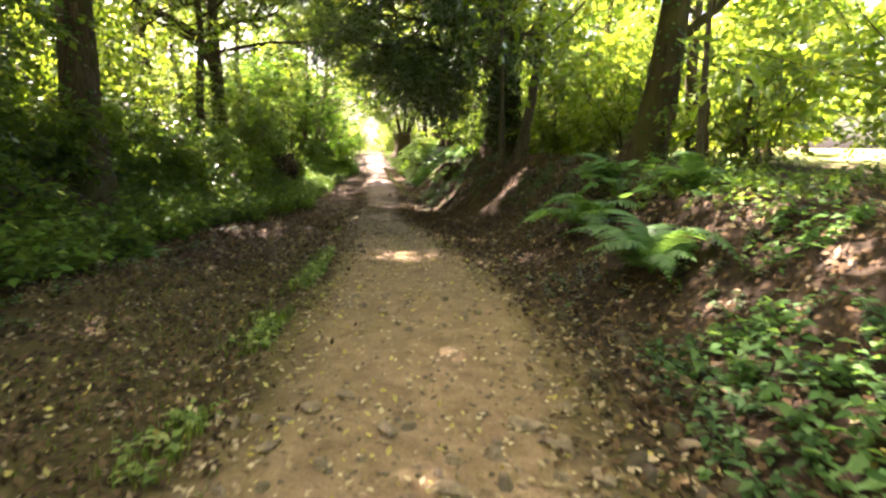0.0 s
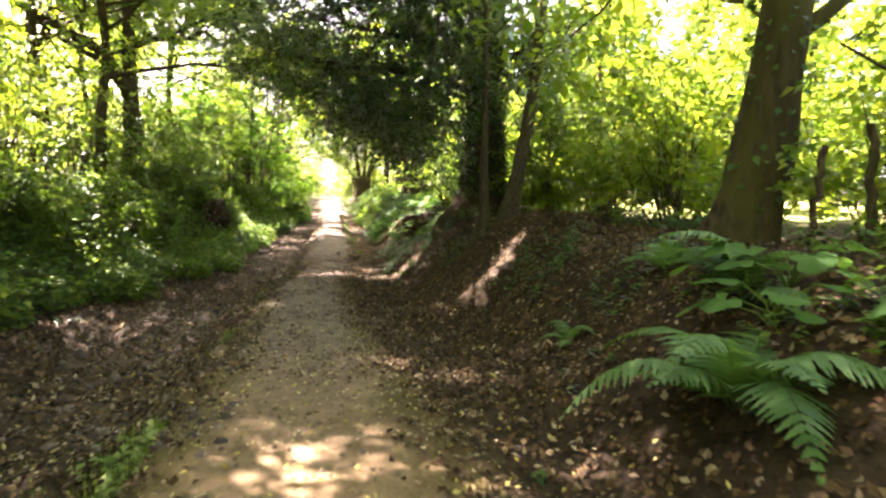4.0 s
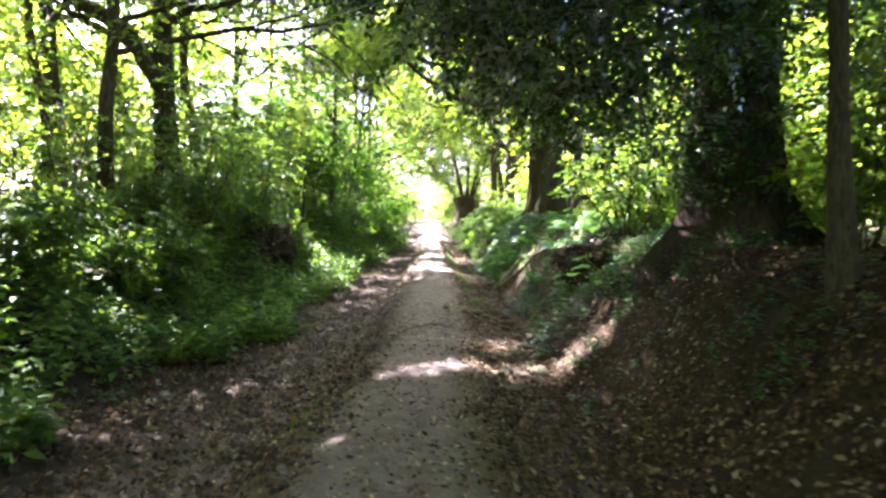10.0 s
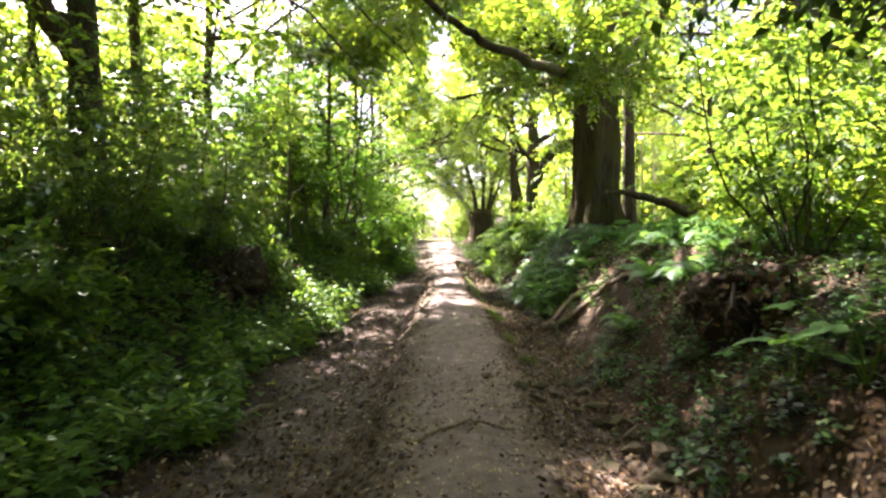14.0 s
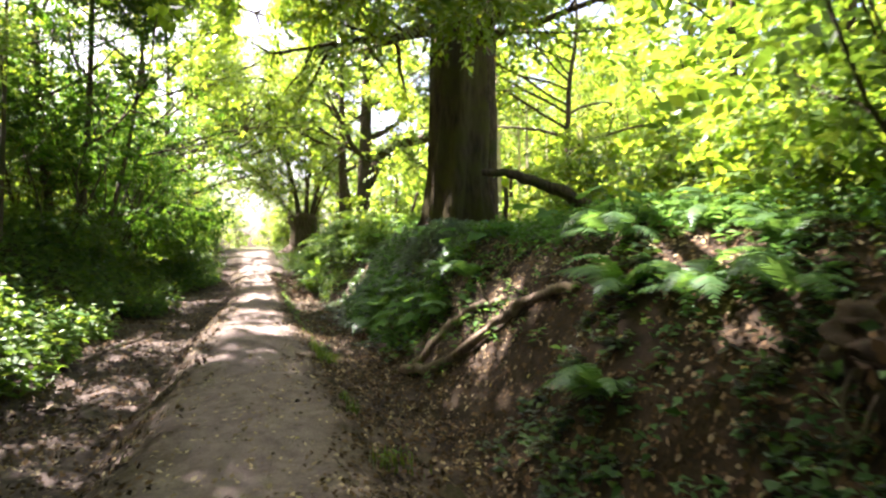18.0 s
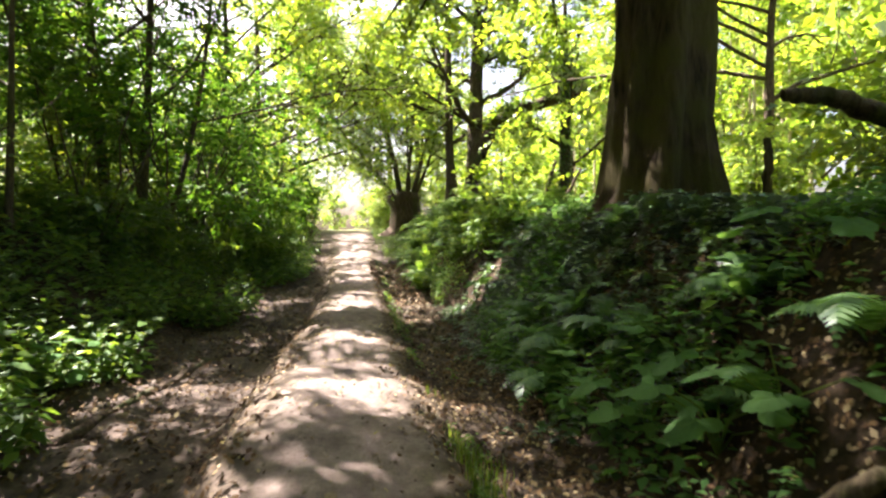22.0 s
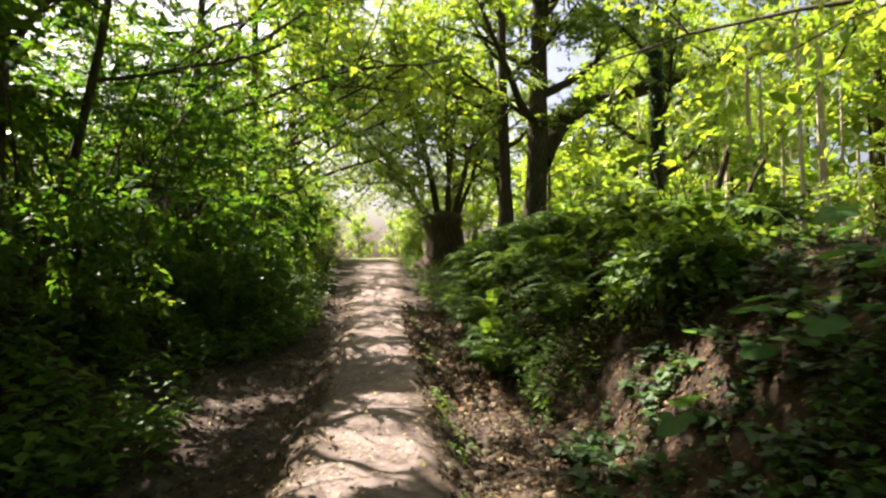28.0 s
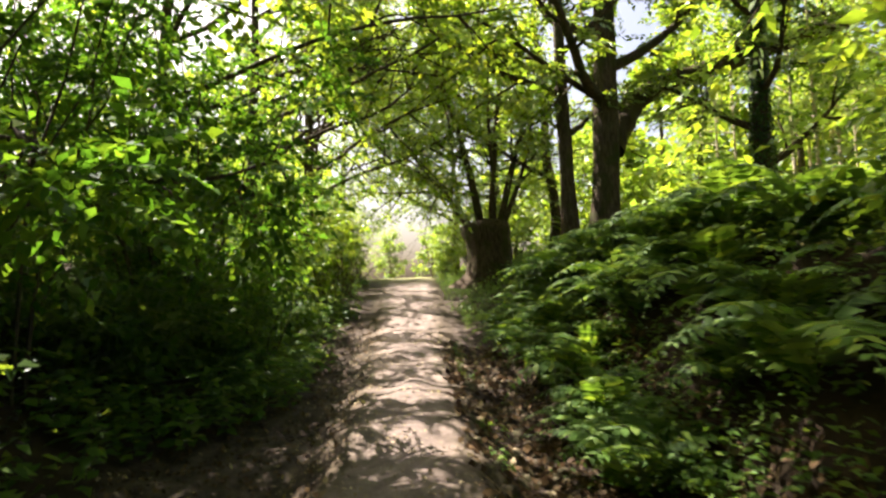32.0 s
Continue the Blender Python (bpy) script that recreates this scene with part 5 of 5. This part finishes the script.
x, y = scatter(3000, -1, 40, -7.0, -3.0, 0.55, 0.7, 48)
herbs("ground_ivy", x, y, 0.12, 0.06, 6, LEAF_DARK, "dark ivy creeping over the bank", "ivy", 1.6, 0.9)


def grass(x, y, height, label):
    n = len(x)
    a = rng.uniform(0, 2 * np.pi, n)
    axis = np.stack([np.cos(a) * 0.5, np.sin(a) * 0.5, np.ones(n)], 1)
    v, f = leaves(np.stack([x, y, ground_z(x, y) - 0.01], 1), axis, np.stack([np.cos(a), np.sin(a), -0.3 + 0 * a], 1), height * rng.uniform(0.5, 1.3, n), 0.011, 0.35)
    return tagged(piece("grass", mesh_of("grass", v, f, LEAF_GRASS)), label, "grass", kind="stuff")


def edge_strip(count, y0, y1, side, spread, patch, seed):
    y = rng.uniform(y0, y1, count)
    x = centre(y) + side * (along(HALF_WIDTH, y) + 0.12 + np.abs(rng.normal(0, spread, count)))
    keep_ = rough(x, y, 0.7, seed) > patch
    return x[keep_], y[keep_]


grass(*edge_strip(2600, -1, 9, -1, 0.14, -0.1, 51), 0.1, "short grass tufts along the path's edge")
grass(*edge_strip(1800, 5, 20, -1, 0.12, 0.3, 52), 0.09, "short grass tufts along the path's edge")
grass(*edge_strip(1700, 24.5, 30, 1, 0.16, 0.1, 53), 0.11, "short grass tufts along the path's edge")
grass(*edge_strip(1500, 30, 46, 1, 0.07, 0.25, 54), 0.08, "short grass tufts along the path's edge")
grass(*scatter(5000, -1, 8.5, -4.2, -0.9, 0.4, 0.6, 55), 0.05, "thin trodden grass in the shallow gutter")
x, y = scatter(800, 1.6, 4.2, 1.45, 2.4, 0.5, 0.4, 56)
herbs("bank_herbs", x[:110], y[:110], 0.16, 0.08, 7, LEAF_SHADED, "low green plants at the foot of the bank")
x, y = edge_strip(360, -1, 10, -1, 0.12, 0.0, 51)
herbs("edge_weeds", x, y, 0.11, 0.075, 6, LEAF_WEED, "small bright weeds on the path's edge", "weeds")
x, y = edge_strip(340, 24.5, 46, 1, 0.16, 0.15, 53)
herbs("edge_weeds", x, y, 0.13, 0.055, 7, LEAF_HERB, "small bright weeds on the path's edge", "weeds")


# ---- fallen leaves, gravel ----
def litter(name, x, y, size, mat_, label, lift=0.4):
    n = len(x)
    a = rng.uniform(0, 2 * np.pi, n)
    gx = (ground_z(x + 0.04, y) - ground_z(x - 0.04, y)) / 0.08
    gy = (ground_z(x, y + 0.04) - ground_z(x, y - 0.04)) / 0.08
    axis = np.stack([np.cos(a), np.sin(a), gx * np.cos(a) + gy * np.sin(a) + rng.normal(0, lift, n)], 1)
    normal = np.stack([rng.normal(0, lift, n) - gx, rng.normal(0, lift, n) - gy, np.ones(n)], 1)
    s = size * rng.uniform(0.55, 1.3, n)
    v, f = leaves(np.stack([x, y, ground_z(x, y) + 0.012 + 0.03 * rng.uniform(0, 1, n) ** 2], 1), axis, normal, s, s * rng.uniform(0.45, 0.75, n), -0.15, 0.2)
    return tagged(piece(name, mesh_of(name, v, f, mat_)), label, "leaf litter", kind="stuff")


for y0, y1, u0, u1, dens, size in ((-1, 9, -4.4, -0.3, 620, 0.05), (9, 22, -4.0, -0.2, 420, 0.068), (22, 36, -3.6, -0.2, 300, 0.06), (36, 50, -2.6, -0.5, 200, 0.06),
                                   (-1, 9, 0.3, 4.4, 520, 0.062), (9, 21, 0.2, 5.4, 1050, 0.055), (21, 32, 0.3, 4.6, 900, 0.048), (32, 38, 0.5, 5.0, 650, 0.05), (38, 46, 0.5, 2.4, 420, 0.095)):
    x, y = scatter(int((y1 - y0) * (u1 - u0) * dens), y0, y1, u0, u1, 0.1, 0.4, 61)
    keep_ = np.abs(x - centre(y)) > along(HALF_WIDTH, y) + 0.12 + 0.14 * rough(x, y, 0.5, 66) - np.abs(rng.normal(0, 0.2, len(x)))
    x, y = x[keep_], y[keep_]
    litter("leaf_litter", x, y, size, LEAF_FALLEN, "brown fallen leaves lying in the hollow")
x, y = scatter(5200, 9.5, 24, -1.3, 1.2, 0.3, 0.5, 67)
litter("path_leaves", x, y, 0.055, LEAF_FALLEN, "dark rotting leaves trodden into the path", 0.25)
x, y = scatter(8500, 8, 27, -1.9, 1.1, 0.1, 0.5, 62)
litter("path_leaves", x, y, 0.042, LEAF_PALE, "brown leaf scraps strewn over the trodden path", 0.2)
x, y = scatter(6000, 27, 48, -1.0, 1.0, 0.3, 0.8, 62)
litter("path_leaves", x, y, 0.038, LEAF_PALE, "scattered brown leaves on the trodden path", 0.12)
x, y = scatter(4200, 23.5, 32, 0.8, 3.6, 0.3, 0.5, 68)
litter("leaf_litter", x, y, 0.045, LEAF_PALE, "pale dry leaf scraps on the low bank", 0.35)
x, y = scatter(3000, -1, 7.5, -1.1, 1.3, 0.15, 0.8, 62)
litter("path_leaves", x, y, 0.045, LEAF_PALE, "scattered brown leaves on the trodden path", 0.12)
x, y = scatter(1900, -1, 12, -2.6, 2.0, 0.15, 0.8, 63)
litter("yellow_leaves", x, y, 0.045, LEAF_YELLOW, "scattered yellow leaves on the path")
x, y = scatter(500, 10, 46, -3.0, 3.5, 0.3, 0.8, 64)
litter("yellow_leaves", x, y, 0.05, LEAF_YELLOW, "scattered pale leaves in the hollow")


def gravel(x, y, size, label, name="gravel", mat_=STONE):
    n = len(x)
    a = np.arange(6) * np.pi / 3
    ring = np.stack([np.cos(a), np.sin(a), 0 * a], 1)
    s = size * rng.uniform(0.35, 1.3, n) ** 1.5
    low = ring[None] * rng.uniform(0.75, 1.25, (n, 6, 1)) * np.stack([np.ones(n), rng.uniform(0.55, 1, n), np.ones(n)], 1)[:, None]
    turn = rng.uniform(0, 2 * np.pi, n)
    c, sn = np.cos(turn)[:, None], np.sin(turn)[:, None]
    low = np.stack([low[..., 0] * c - low[..., 1] * sn, low[..., 0] * sn + low[..., 1] * c, low[..., 2]], -1)
    top = low * 0.55 + np.array([0, 0, 1.0]) * rng.uniform(0.35, 0.7, (n, 1, 1)) + rng.normal(0, 0.08, (n, 6, 3))
    v = np.concatenate([low + np.array([0, 0, -0.3]), top], 1) * s[:, None, None] / 2
    v = v + np.stack([x, y, ground_z(x, y)], 1)[:, None]
    j = np.arange(6)
    f = np.stack([j, (j + 1) % 6, 6 + (j + 1) % 6, 6 + j], 1)
    f = np.vstack([f, [[6, 7, 8, 9], [6, 9, 10, 11]]])
    f = (f[None] + 12 * np.arange(n)[:, None, None]).reshape(-1, 4)
    return tagged(piece(name, mesh_of(name, v.reshape(-1, 3), f, mat_)), label, name, kind="stuff")


gravel(*scatter(2600, -1, 12, -1.1, 1.1, 0.3, 0.7, 71), 0.035, "small stones pressed into the path")
gravel(*scatter(300, 0.5, 5.5, -1.0, 1.1, 0.25, 0.9, 75), 0.085, "flat brown stones bedded in the path")
gravel(*scatter(150, 0.5, 5, 1.0, 1.9, 0.2, 0.9, 76), 0.13, "loose flat stones at the foot of the bank", mat_=STONE_DARK)
gravel(*scatter(3000, 12, 46, -1.0, 1.0, 0.4, 0.7, 72), 0.03, "small stones pressed into the path")
gravel(*scatter(1500, -1, 46, 0.7, 1.7, 0.45, 0.6, 73), 0.06, "loose stones in the gutter")
gravel(*scatter(800, 33, 45, 0.6, 1.7, 0.15, 0.6, 77), 0.13, "loose dark stones in the gutter", mat_=STONE_DARK)
gravel(*scatter(700, 6, 40, -2.8, -0.7, 0.5, 0.6, 74), 0.05, "loose stones in the gutter")

gravel(*scatter(3400, 8, 21, -3.4, -0.5, 0.25, 0.5, 78), 0.085, "dark clods of earth trodden up in the gutter", "clods", CLOD)
gravel(*scatter(1300, 20, 34, -3.4, -0.9, 0.4, 0.5, 79), 0.06, "dark clods of earth in the gutter", "clods", CLOD)

# ---- stones one could count ----
STONES_START = [
    (1.45, 3.55, 0.24), (1.62, 3.2, 0.16), (-0.72, 3.15, 0.13), (-0.55, 3.3, 0.14), (-0.85, 2.75, 0.16), (0.42, 2.95, 0.2), (0.55, 2.75, 0.15), (-0.28, 2.9, 0.16), (-0.5, 4.9, 0.17),
    (0.05, 2.35, 0.17), (0.72, 2.5, 0.14), (1.25, 2.9, 0.16), (1.5, 2.7, 0.18), (1.7, 2.85, 0.2), (1.35, 4.3, 0.14), (1.6, 4.6, 0.12)]
STONES_GUTTER = [
    (-2.03, 23.35, 0.2), (-1.03, 18.85, 0.3), (-0.85, 18.4, 0.24), (-0.7, 19.2, 0.26), (-0.95, 19.6, 0.2), (-0.6, 18.9, 0.2), (-1.05, 20.3, 0.18), (-0.8, 20.8, 0.22),
    (-1.0, 21.6, 0.16), (-1.65, 23.1, 0.3), (-1.45, 23.25, 0.24), (-1.28, 23.1, 0.26), (-1.3, 22.8, 0.2), (-1.1, 22.95, 0.22), (-1.05, 22.6, 0.18), (-1.5, 22.7, 0.2),
    (-4.6, 24.6, 0.14), (-3.3, 13.5, 0.16), (-2.9, 15.4, 0.14), (-4.3, 17.2, 0.16)]
STONES_HOLLOW = [
    (-2.1, 29.2, 0.22), (-1.95, 29.0, 0.16), (-1.85, 30.6, 0.16), (-1.7, 26.6, 0.15), (-3.6, 29.6, 0.2), (-2.9, 28.0, 0.14), (-3.2, 27.2, 0.12), (-2.35, 33.2, 0.18),
    (-2.55, 34.4, 0.2), (-2.4, 35.6, 0.22), (-2.7, 36.4, 0.18), (-2.75, 37.6, 0.2), (-3.0, 38.6, 0.2), (-5.2, 30.4, 0.16), (-4.9, 27.6, 0.2)]
EDGE_STONES = [(-1.3, 24.8, 0.22), (-1.2, 24.2, 0.26), (-1.1, 23.6, 0.3), (-0.95, 23.3, 0.24), (-0.85, 22.8, 0.34), (-0.7, 22.4, 0.3), (-0.9, 22.2, 0.26), (-0.62, 21.9, 0.36), (-0.75, 21.5, 0.28), (-0.45, 21.4, 0.3), (-0.95, 21.2, 0.3), (-0.6, 21.0, 0.34), (-0.35, 20.8, 0.26), (-0.8, 20.5, 0.3), (-0.5, 20.2, 0.28)]
for x, y, s in EDGE_STONES:
    stone(x, y, s, 0.62, label="dark mossy boulder in a row along the path's edge", mat_=STONE_DARK)
STONES_GUTTER += [(-0.5, 19.45, 0.34), (-0.95, 19.1, 0.36), (-0.3, 19.9, 0.28)]
for x, y, s in STONES_START:
    stone(x, y, s * 1.1, 0.3, label="flat grey-brown stone bedded in the path")
for x, y, s in STONES_GUTTER:
    stone(x, y, s, 0.55, label="dark mossy stone in the gutter", mat_=STONE_DARK)
for x, y, s in STONES_HOLLOW:
    stone(x, y, s)

# ---- ferns ----
for x, y, s, n in ((1.9, 5.4, 0.95, 13), (1.88, 7.7, 1.05, 13), (2.35, 8.5, 0.8, 9), (2.75, 6.6, 0.7, 8), (2.3, 9.6, 0.55, 7), (1.55, 9.9, 0.45, 6), (-0.35, 31.0, 0.6, 8), (-1.3, 30.15, 0.72, 9), (-0.75, 29.3, 0.6, 8), (-1.2, 31.1, 0.72, 9), (-0.95, 30.6, 0.65, 9), (0.35, 23.95, 0.6, 9), (0.5, 23.35, 0.6, 9), (0.75, 23.7, 0.55, 8), (0.15, 24.6, 0.65, 9), (-0.25, 24.1, 0.55, 8), (0.45, 25.3, 0.7, 9), (0.9, 24.6, 0.6, 8), (-1.15, 31.6, 0.7, 10), (-1.1, 30.2, 0.75, 10), (-0.85, 29.9, 0.6, 9), (-0.62, 27.9, 0.55, 8), (-0.3, 27.6, 0.6, 8), (-0.35, 28.6, 0.6, 9),
                   (-1.35, 32.9, 0.5, 7), (-4.6, 5.2, 0.6, 7), (-5.0, 7.4, 0.6, 7), (-4.5, 9.1, 0.55, 7)):
    fern(x, y, s, n, "green arching fern on the bank")
for k in range(120):
    y = rng.uniform(38.3, 47)
    u = rng.uniform(1.65, 4.4)
    y = max(y, 39.4) if u < 2.5 else y
    fern(float(centre(y)) + u, y, rng.uniform(0.75, 1.15), 7, "tall bracken in a thicket on the bank", False, lift=0.14 if u > 2 else 0.0, kinds=BRACKEN)
for k in range(7):
    y = rng.uniform(37.2, 38.5)
    fern(float(centre(y)) + rng.uniform(3.2, 4.6), y, rng.uniform(0.7, 1.0), 7, "tall bracken in a thicket on the bank", False, lift=0.1, kinds=BRACKEN)
for k in range(34):
    y = rng.uniform(20, 33)
    fern(float(centre(y)) - rng.uniform(4.3, 6.6), y, rng.uniform(0.6, 1.0), 6, "withered brown bracken on the high bank", False, lift=0.12, kinds=DEAD_BRACKEN)
for k in range(14):
    y = rng.uniform(1, 22)
    fern(float(centre(y)) - rng.uniform(4.0, 6.0), y, rng.uniform(0.5, 0.8), 6, "green fern among the herbs of the high bank", False)

# ---- big-leaved plants ----
def lobed_leaf(size):
    """A broad leaf with five toothed lobes, slightly cupped, on its stalk."""
    a = np.linspace(-2.5, 2.5, 41)
    r = size * (0.30 + 0.34 * np.abs(np.cos(a * 1.25)) ** 0.8 + 0.05 * np.abs(np.sin(a * 13))) * (1.12 - 0.07 * a * a)
    rim = np.stack([r * np.cos(a) + 0.28 * size, r * np.sin(a), 0.06 * size * np.sin(a * 2.5) - 0.10 * r], 1)
    mid = np.stack([0.55 * r * np.cos(a) + 0.28 * size, 0.55 * r * np.sin(a), 0.03 * size * np.cos(a * 5) + 0 * a], 1)
    hub = np.tile([0.28 * size, 0.0, 0.0], (41, 1))
    v = np.vstack([hub, mid, rim])
    i = np.arange(40)
    q = np.vstack([np.stack([41 + i, 82 + i, 83 + i, 42 + i], 1), np.stack([i, 41 + i, 42 + i, i + 1], 1)])
    return v, q


BROAD = []
for s in (0.25, 0.19):
    v, q = lobed_leaf(s)
    BROAD.append(mesh_of("leaf", v, q, LEAF_FERN, True))


def broad_plant(x, y, height, count, label):
    base = on_ground(x, y, 0.02)
    root = thing("broad_leaved_plant", Matrix.Translation(base), label, "plant", "big-leaved plants on the bank")
    for k in range(count):
        a = 2.4 * k + x
        h = height * (0.45 + 0.55 * k / count)
        reach = 0.34 * rng.uniform(0.6, 1.2)
        p = np.array([[0, 0, 0], [0.25 * reach * math.cos(a), 0.25 * reach * math.sin(a), 0.6 * h], [reach * math.cos(a), reach * math.sin(a), h]])
        v, f = tube(p, np.array([0.007, 0.006, 0.004]), 5, cap=False)
        stalk = piece("stalk", mesh_of("stalk", v, f, LEAF_GRASS, True), root)
        piece("leaf", BROAD[k % 2], stalk, "", Matrix.Translation(p[-1]) @ pose(0, 0, 0, rng.uniform(-15, 15), rng.uniform(0, 30), math.degrees(a) + rng.uniform(-30, 30)))
    return root


for x, y, h, n in ((2.3, 8.05, 0.34, 10), (2.55, 8.3, 0.36, 10), (2.45, 8.7, 0.24, 7), (2.9, 7.3, 0.22, 6), (2.5, 6.5, 0.22, 6), (-1.0, 29.0, 0.55, 7), (-0.7, 28.6, 0.4, 5), (-6.45, 31.2, 0.6, 9), (-6.6, 30.6, 0.5, 7), (0.45, 20.2, 0.55, 7), (0.25, 20.7, 0.5, 6),
                   (0.75, 34.3, 0.5, 8), (-0.2, 35.0, 0.45, 7), (-0.1, 28.3, 0.4, 6), (0.6, 27.0, 0.5, 7), (0.9, 25.9, 0.5, 7), (-0.8, 28.05, 0.5, 9), (-0.62, 27.75, 0.42, 7), (-0.95, 28.7, 0.36, 6), (-0.85, 34.6, 0.3, 8), (-0.95, 35.1, 0.24, 7), (-0.6, 34.2, 0.3, 8), (-1.25, 35.2, 0.2, 5)):
    broad_plant(x, y, h, n, "leafy plant with big lobed green leaves on the bank")

# ---- the torn-up earth on the bank, with roots ----
def earth_mound(x, y, size, label):
    bm = bmesh.new()
    bmesh.ops.create_icosphere(bm, subdivisions=5, radius=1)
    for v in bm.verts:
        n = 0.35 * noise.noise(v.co * 1.4 + Vector((x, 0, 0))) + 0.26 * noise.noise(v.co * 3.6) + 0.16 * noise.noise(v.co * 9.0)
        v.co *= 1 + n
        v.co = Vector((v.co.x * size[0], v.co.y * size[1], v.co.z * size[2]))
    me = bpy.data.meshes.new("earth")
    bm.to_mesh(me)
    bm.free()
    me.materials.append(GROUND)
    for p in me.polygons:
        p.use_smooth = True
    base = on_ground(x, y, 0.0)
    root = thing("earth_mound", Matrix.Translation(base), label, "mound")
    piece("earth", me, root, "", Matrix.Translation((0, 0, size[2] * 0.25)))
    n = 700
    d = unit(rng.normal(0, 1, (n, 3)) + np.array([0, -0.3, 0.6]))
    v, f = leaves(d * np.array(size) * rng.uniform(0.9, 1.2, (n, 1)) + np.array([0, 0, size[2] * 0.25]), rng.normal(0, 1, (n, 3)) - d * 0.2, d + rng.normal(0, 0.3, (n, 3)), 0.075 * rng.uniform(0.6, 1.3, n), 0.05)
    piece("dead_leaves", mesh_of("dead_leaves", v[:2000], f[:500], LEAF_FALLEN), root, "brown dead leaves clinging to the earth")
    piece("ivy", mesh_of("ivy", v[2000:], f[500:] - 2000, LEAF_DARK), root, "dark ivy leaves")
    for k in range(14):
        a = rng.uniform(2.4, 5.2)
        s = np.array([size[0] * math.cos(a) * 0.8, size[1] * math.sin(a) * 0.8, size[2] * rng.uniform(0.1, 0.9)])
        p = bent(s, (math.cos(a), math.sin(a), rng.uniform(-0.9, 0.1)), rng.uniform(0.25, 0.7), 6, 0.3, -0.08)
        v, f = tube(p, np.linspace(rng.uniform(0.01, 0.025), 0.003, 7), 5, cap=False)
        piece("root", mesh_of("root", v, f, BARK_THIN, True), root)
    return root


earth_mound(-7.5, 27.8, (0.7, 1.0, 0.75), "dark mound of earth and dead brush on the high bank")
earth_mound(0.55, 22.2, (0.6, 0.55, 0.36), "torn-up mound of dark earth with hanging roots on the bank")

# ---- dead wood ----
def lying(points, lift):
    return [(x, y, float(ground_z(x, y)) + lift + dz) for x, y, dz in points]


log(lying(((-1.13, 27.4, 0.02), (-0.86, 26.7, 0.0), (-0.37, 26.1, 0.03), (-0.15, 25.7, 0.02), (0.04, 25.1, 0.0)), 0.07), 0.055, 0.04, "bare grey-brown fallen branch lying on the bank", twigs_=2)
log(lying(((-1.02, 27.3, 0.0), (-0.7, 27.2, 0.05), (-0.43, 26.8, 0.06), (-0.26, 26.3, 0.04)), 0.07), 0.045, 0.03, "forked bare branch lying on the bank", twigs_=2)
log(((0.27, 29.23, 2.95), (0.7, 29.35, 2.98), (1.3, 29.45, 2.82), (2.2, 29.6, 2.45)), 0.05, 0.11, "silvery broken limb jutting out beside the old tree", mat=BARK, twigs_=1)
log(lying(((-5.45, 29.7, 0), (-5.3, 31.0, 0), (-5.25, 32.6, 0), (-5.2, 33.6, 0)), 0.0), 0.055, 0.04, "dark rotting log in the gutter", mat=BARK)
log(lying(((-4.4, 24.5, 0), (-5.0, 23.3, 0), (-5.7, 21.7, 0)), 0.03), 0.04, 0.03, "thin fallen branch beside the path", twigs_=2)
log(lying(((-2.65, 21.2, 0), (-2.35, 21.55, 0.03), (-2.1, 21.75, 0.02), (-1.75, 21.6, 0.01)), 0.02), 0.02, 0.012, "thin dark stick lying across the path", twigs_=1, category="stick")
log(lying(((-6.5, 32.95, 0.45), (-6.55, 33.0, 0.2), (-6.6, 33.05, -0.1)), 0.0), 0.035, 0.045, "pale broken stump standing at the foot of the bank", name="stump", category="stump")
log(lying(((-6.3, 26.9, 0.0), (-6.25, 26.95, 0.5), (-6.35, 27.0, 0.9)), 0.0), 0.014, 0.008, "pale dead stem standing among the herbs", name="withered_plant", category="dead plant")
log(lying(((-4.6, 26.6, 0), (-3.9, 26.9, 0), (-3.4, 27.5, 0)), 0.02), 0.025, 0.015, "thin stick in the gutter", category="stick")

# ---- old fence posts and dead stems at the wood's edge ----
for x, y, h, r, lx in ((3.35, 9.3, 1.0, 0.035, 0.1), (4.15, 9.6, 1.2, 0.045, -0.05), (0.3, 39.3, 1.5, 0.05, 0.25), (0.75, 39.9, 1.4, 0.04, 0.5), (1.15, 31.0, 1.0, 0.05, 0.0)):
    b = on_ground(x, y, 0.1)
    log([tuple(b), tuple(b + np.array([lx * h * 0.5, 0, h * 0.55])), tuple(b + np.array([lx * h, 0, h]))], r, r * 0.8, "dark weathered post leaning at the wood's edge", name="fence_post", mat=BARK, category="post")
b = on_ground(4.7, 9.5, 0.1)
dead = log([tuple(b), (4.68, 9.5, 2.1), (4.76, 9.5, 2.78)], 0.04, 0.028, "bare dead sapling with broken arms at the wood's edge", name="dead_sapling", mat=BARK, category="dead tree")
for arm in (((4.7, 9.5, 2.02), (5.1, 9.5, 2.24), (5.62, 9.48, 2.68)), ((4.75, 9.5, 2.74), (4.25, 9.46, 2.93), (3.6, 9.4, 3.2)), ((4.7, 9.5, 2.0), (4.5, 9.5, 1.8), (4.35, 9.52, 1.7))):
    v, f = tidy(*tube(np.array(arm) - b, np.array([0.026, 0.022, 0.013]), 6, seed=2))
    piece("branch", mesh_of("branch", v, f, BARK, True), dead)
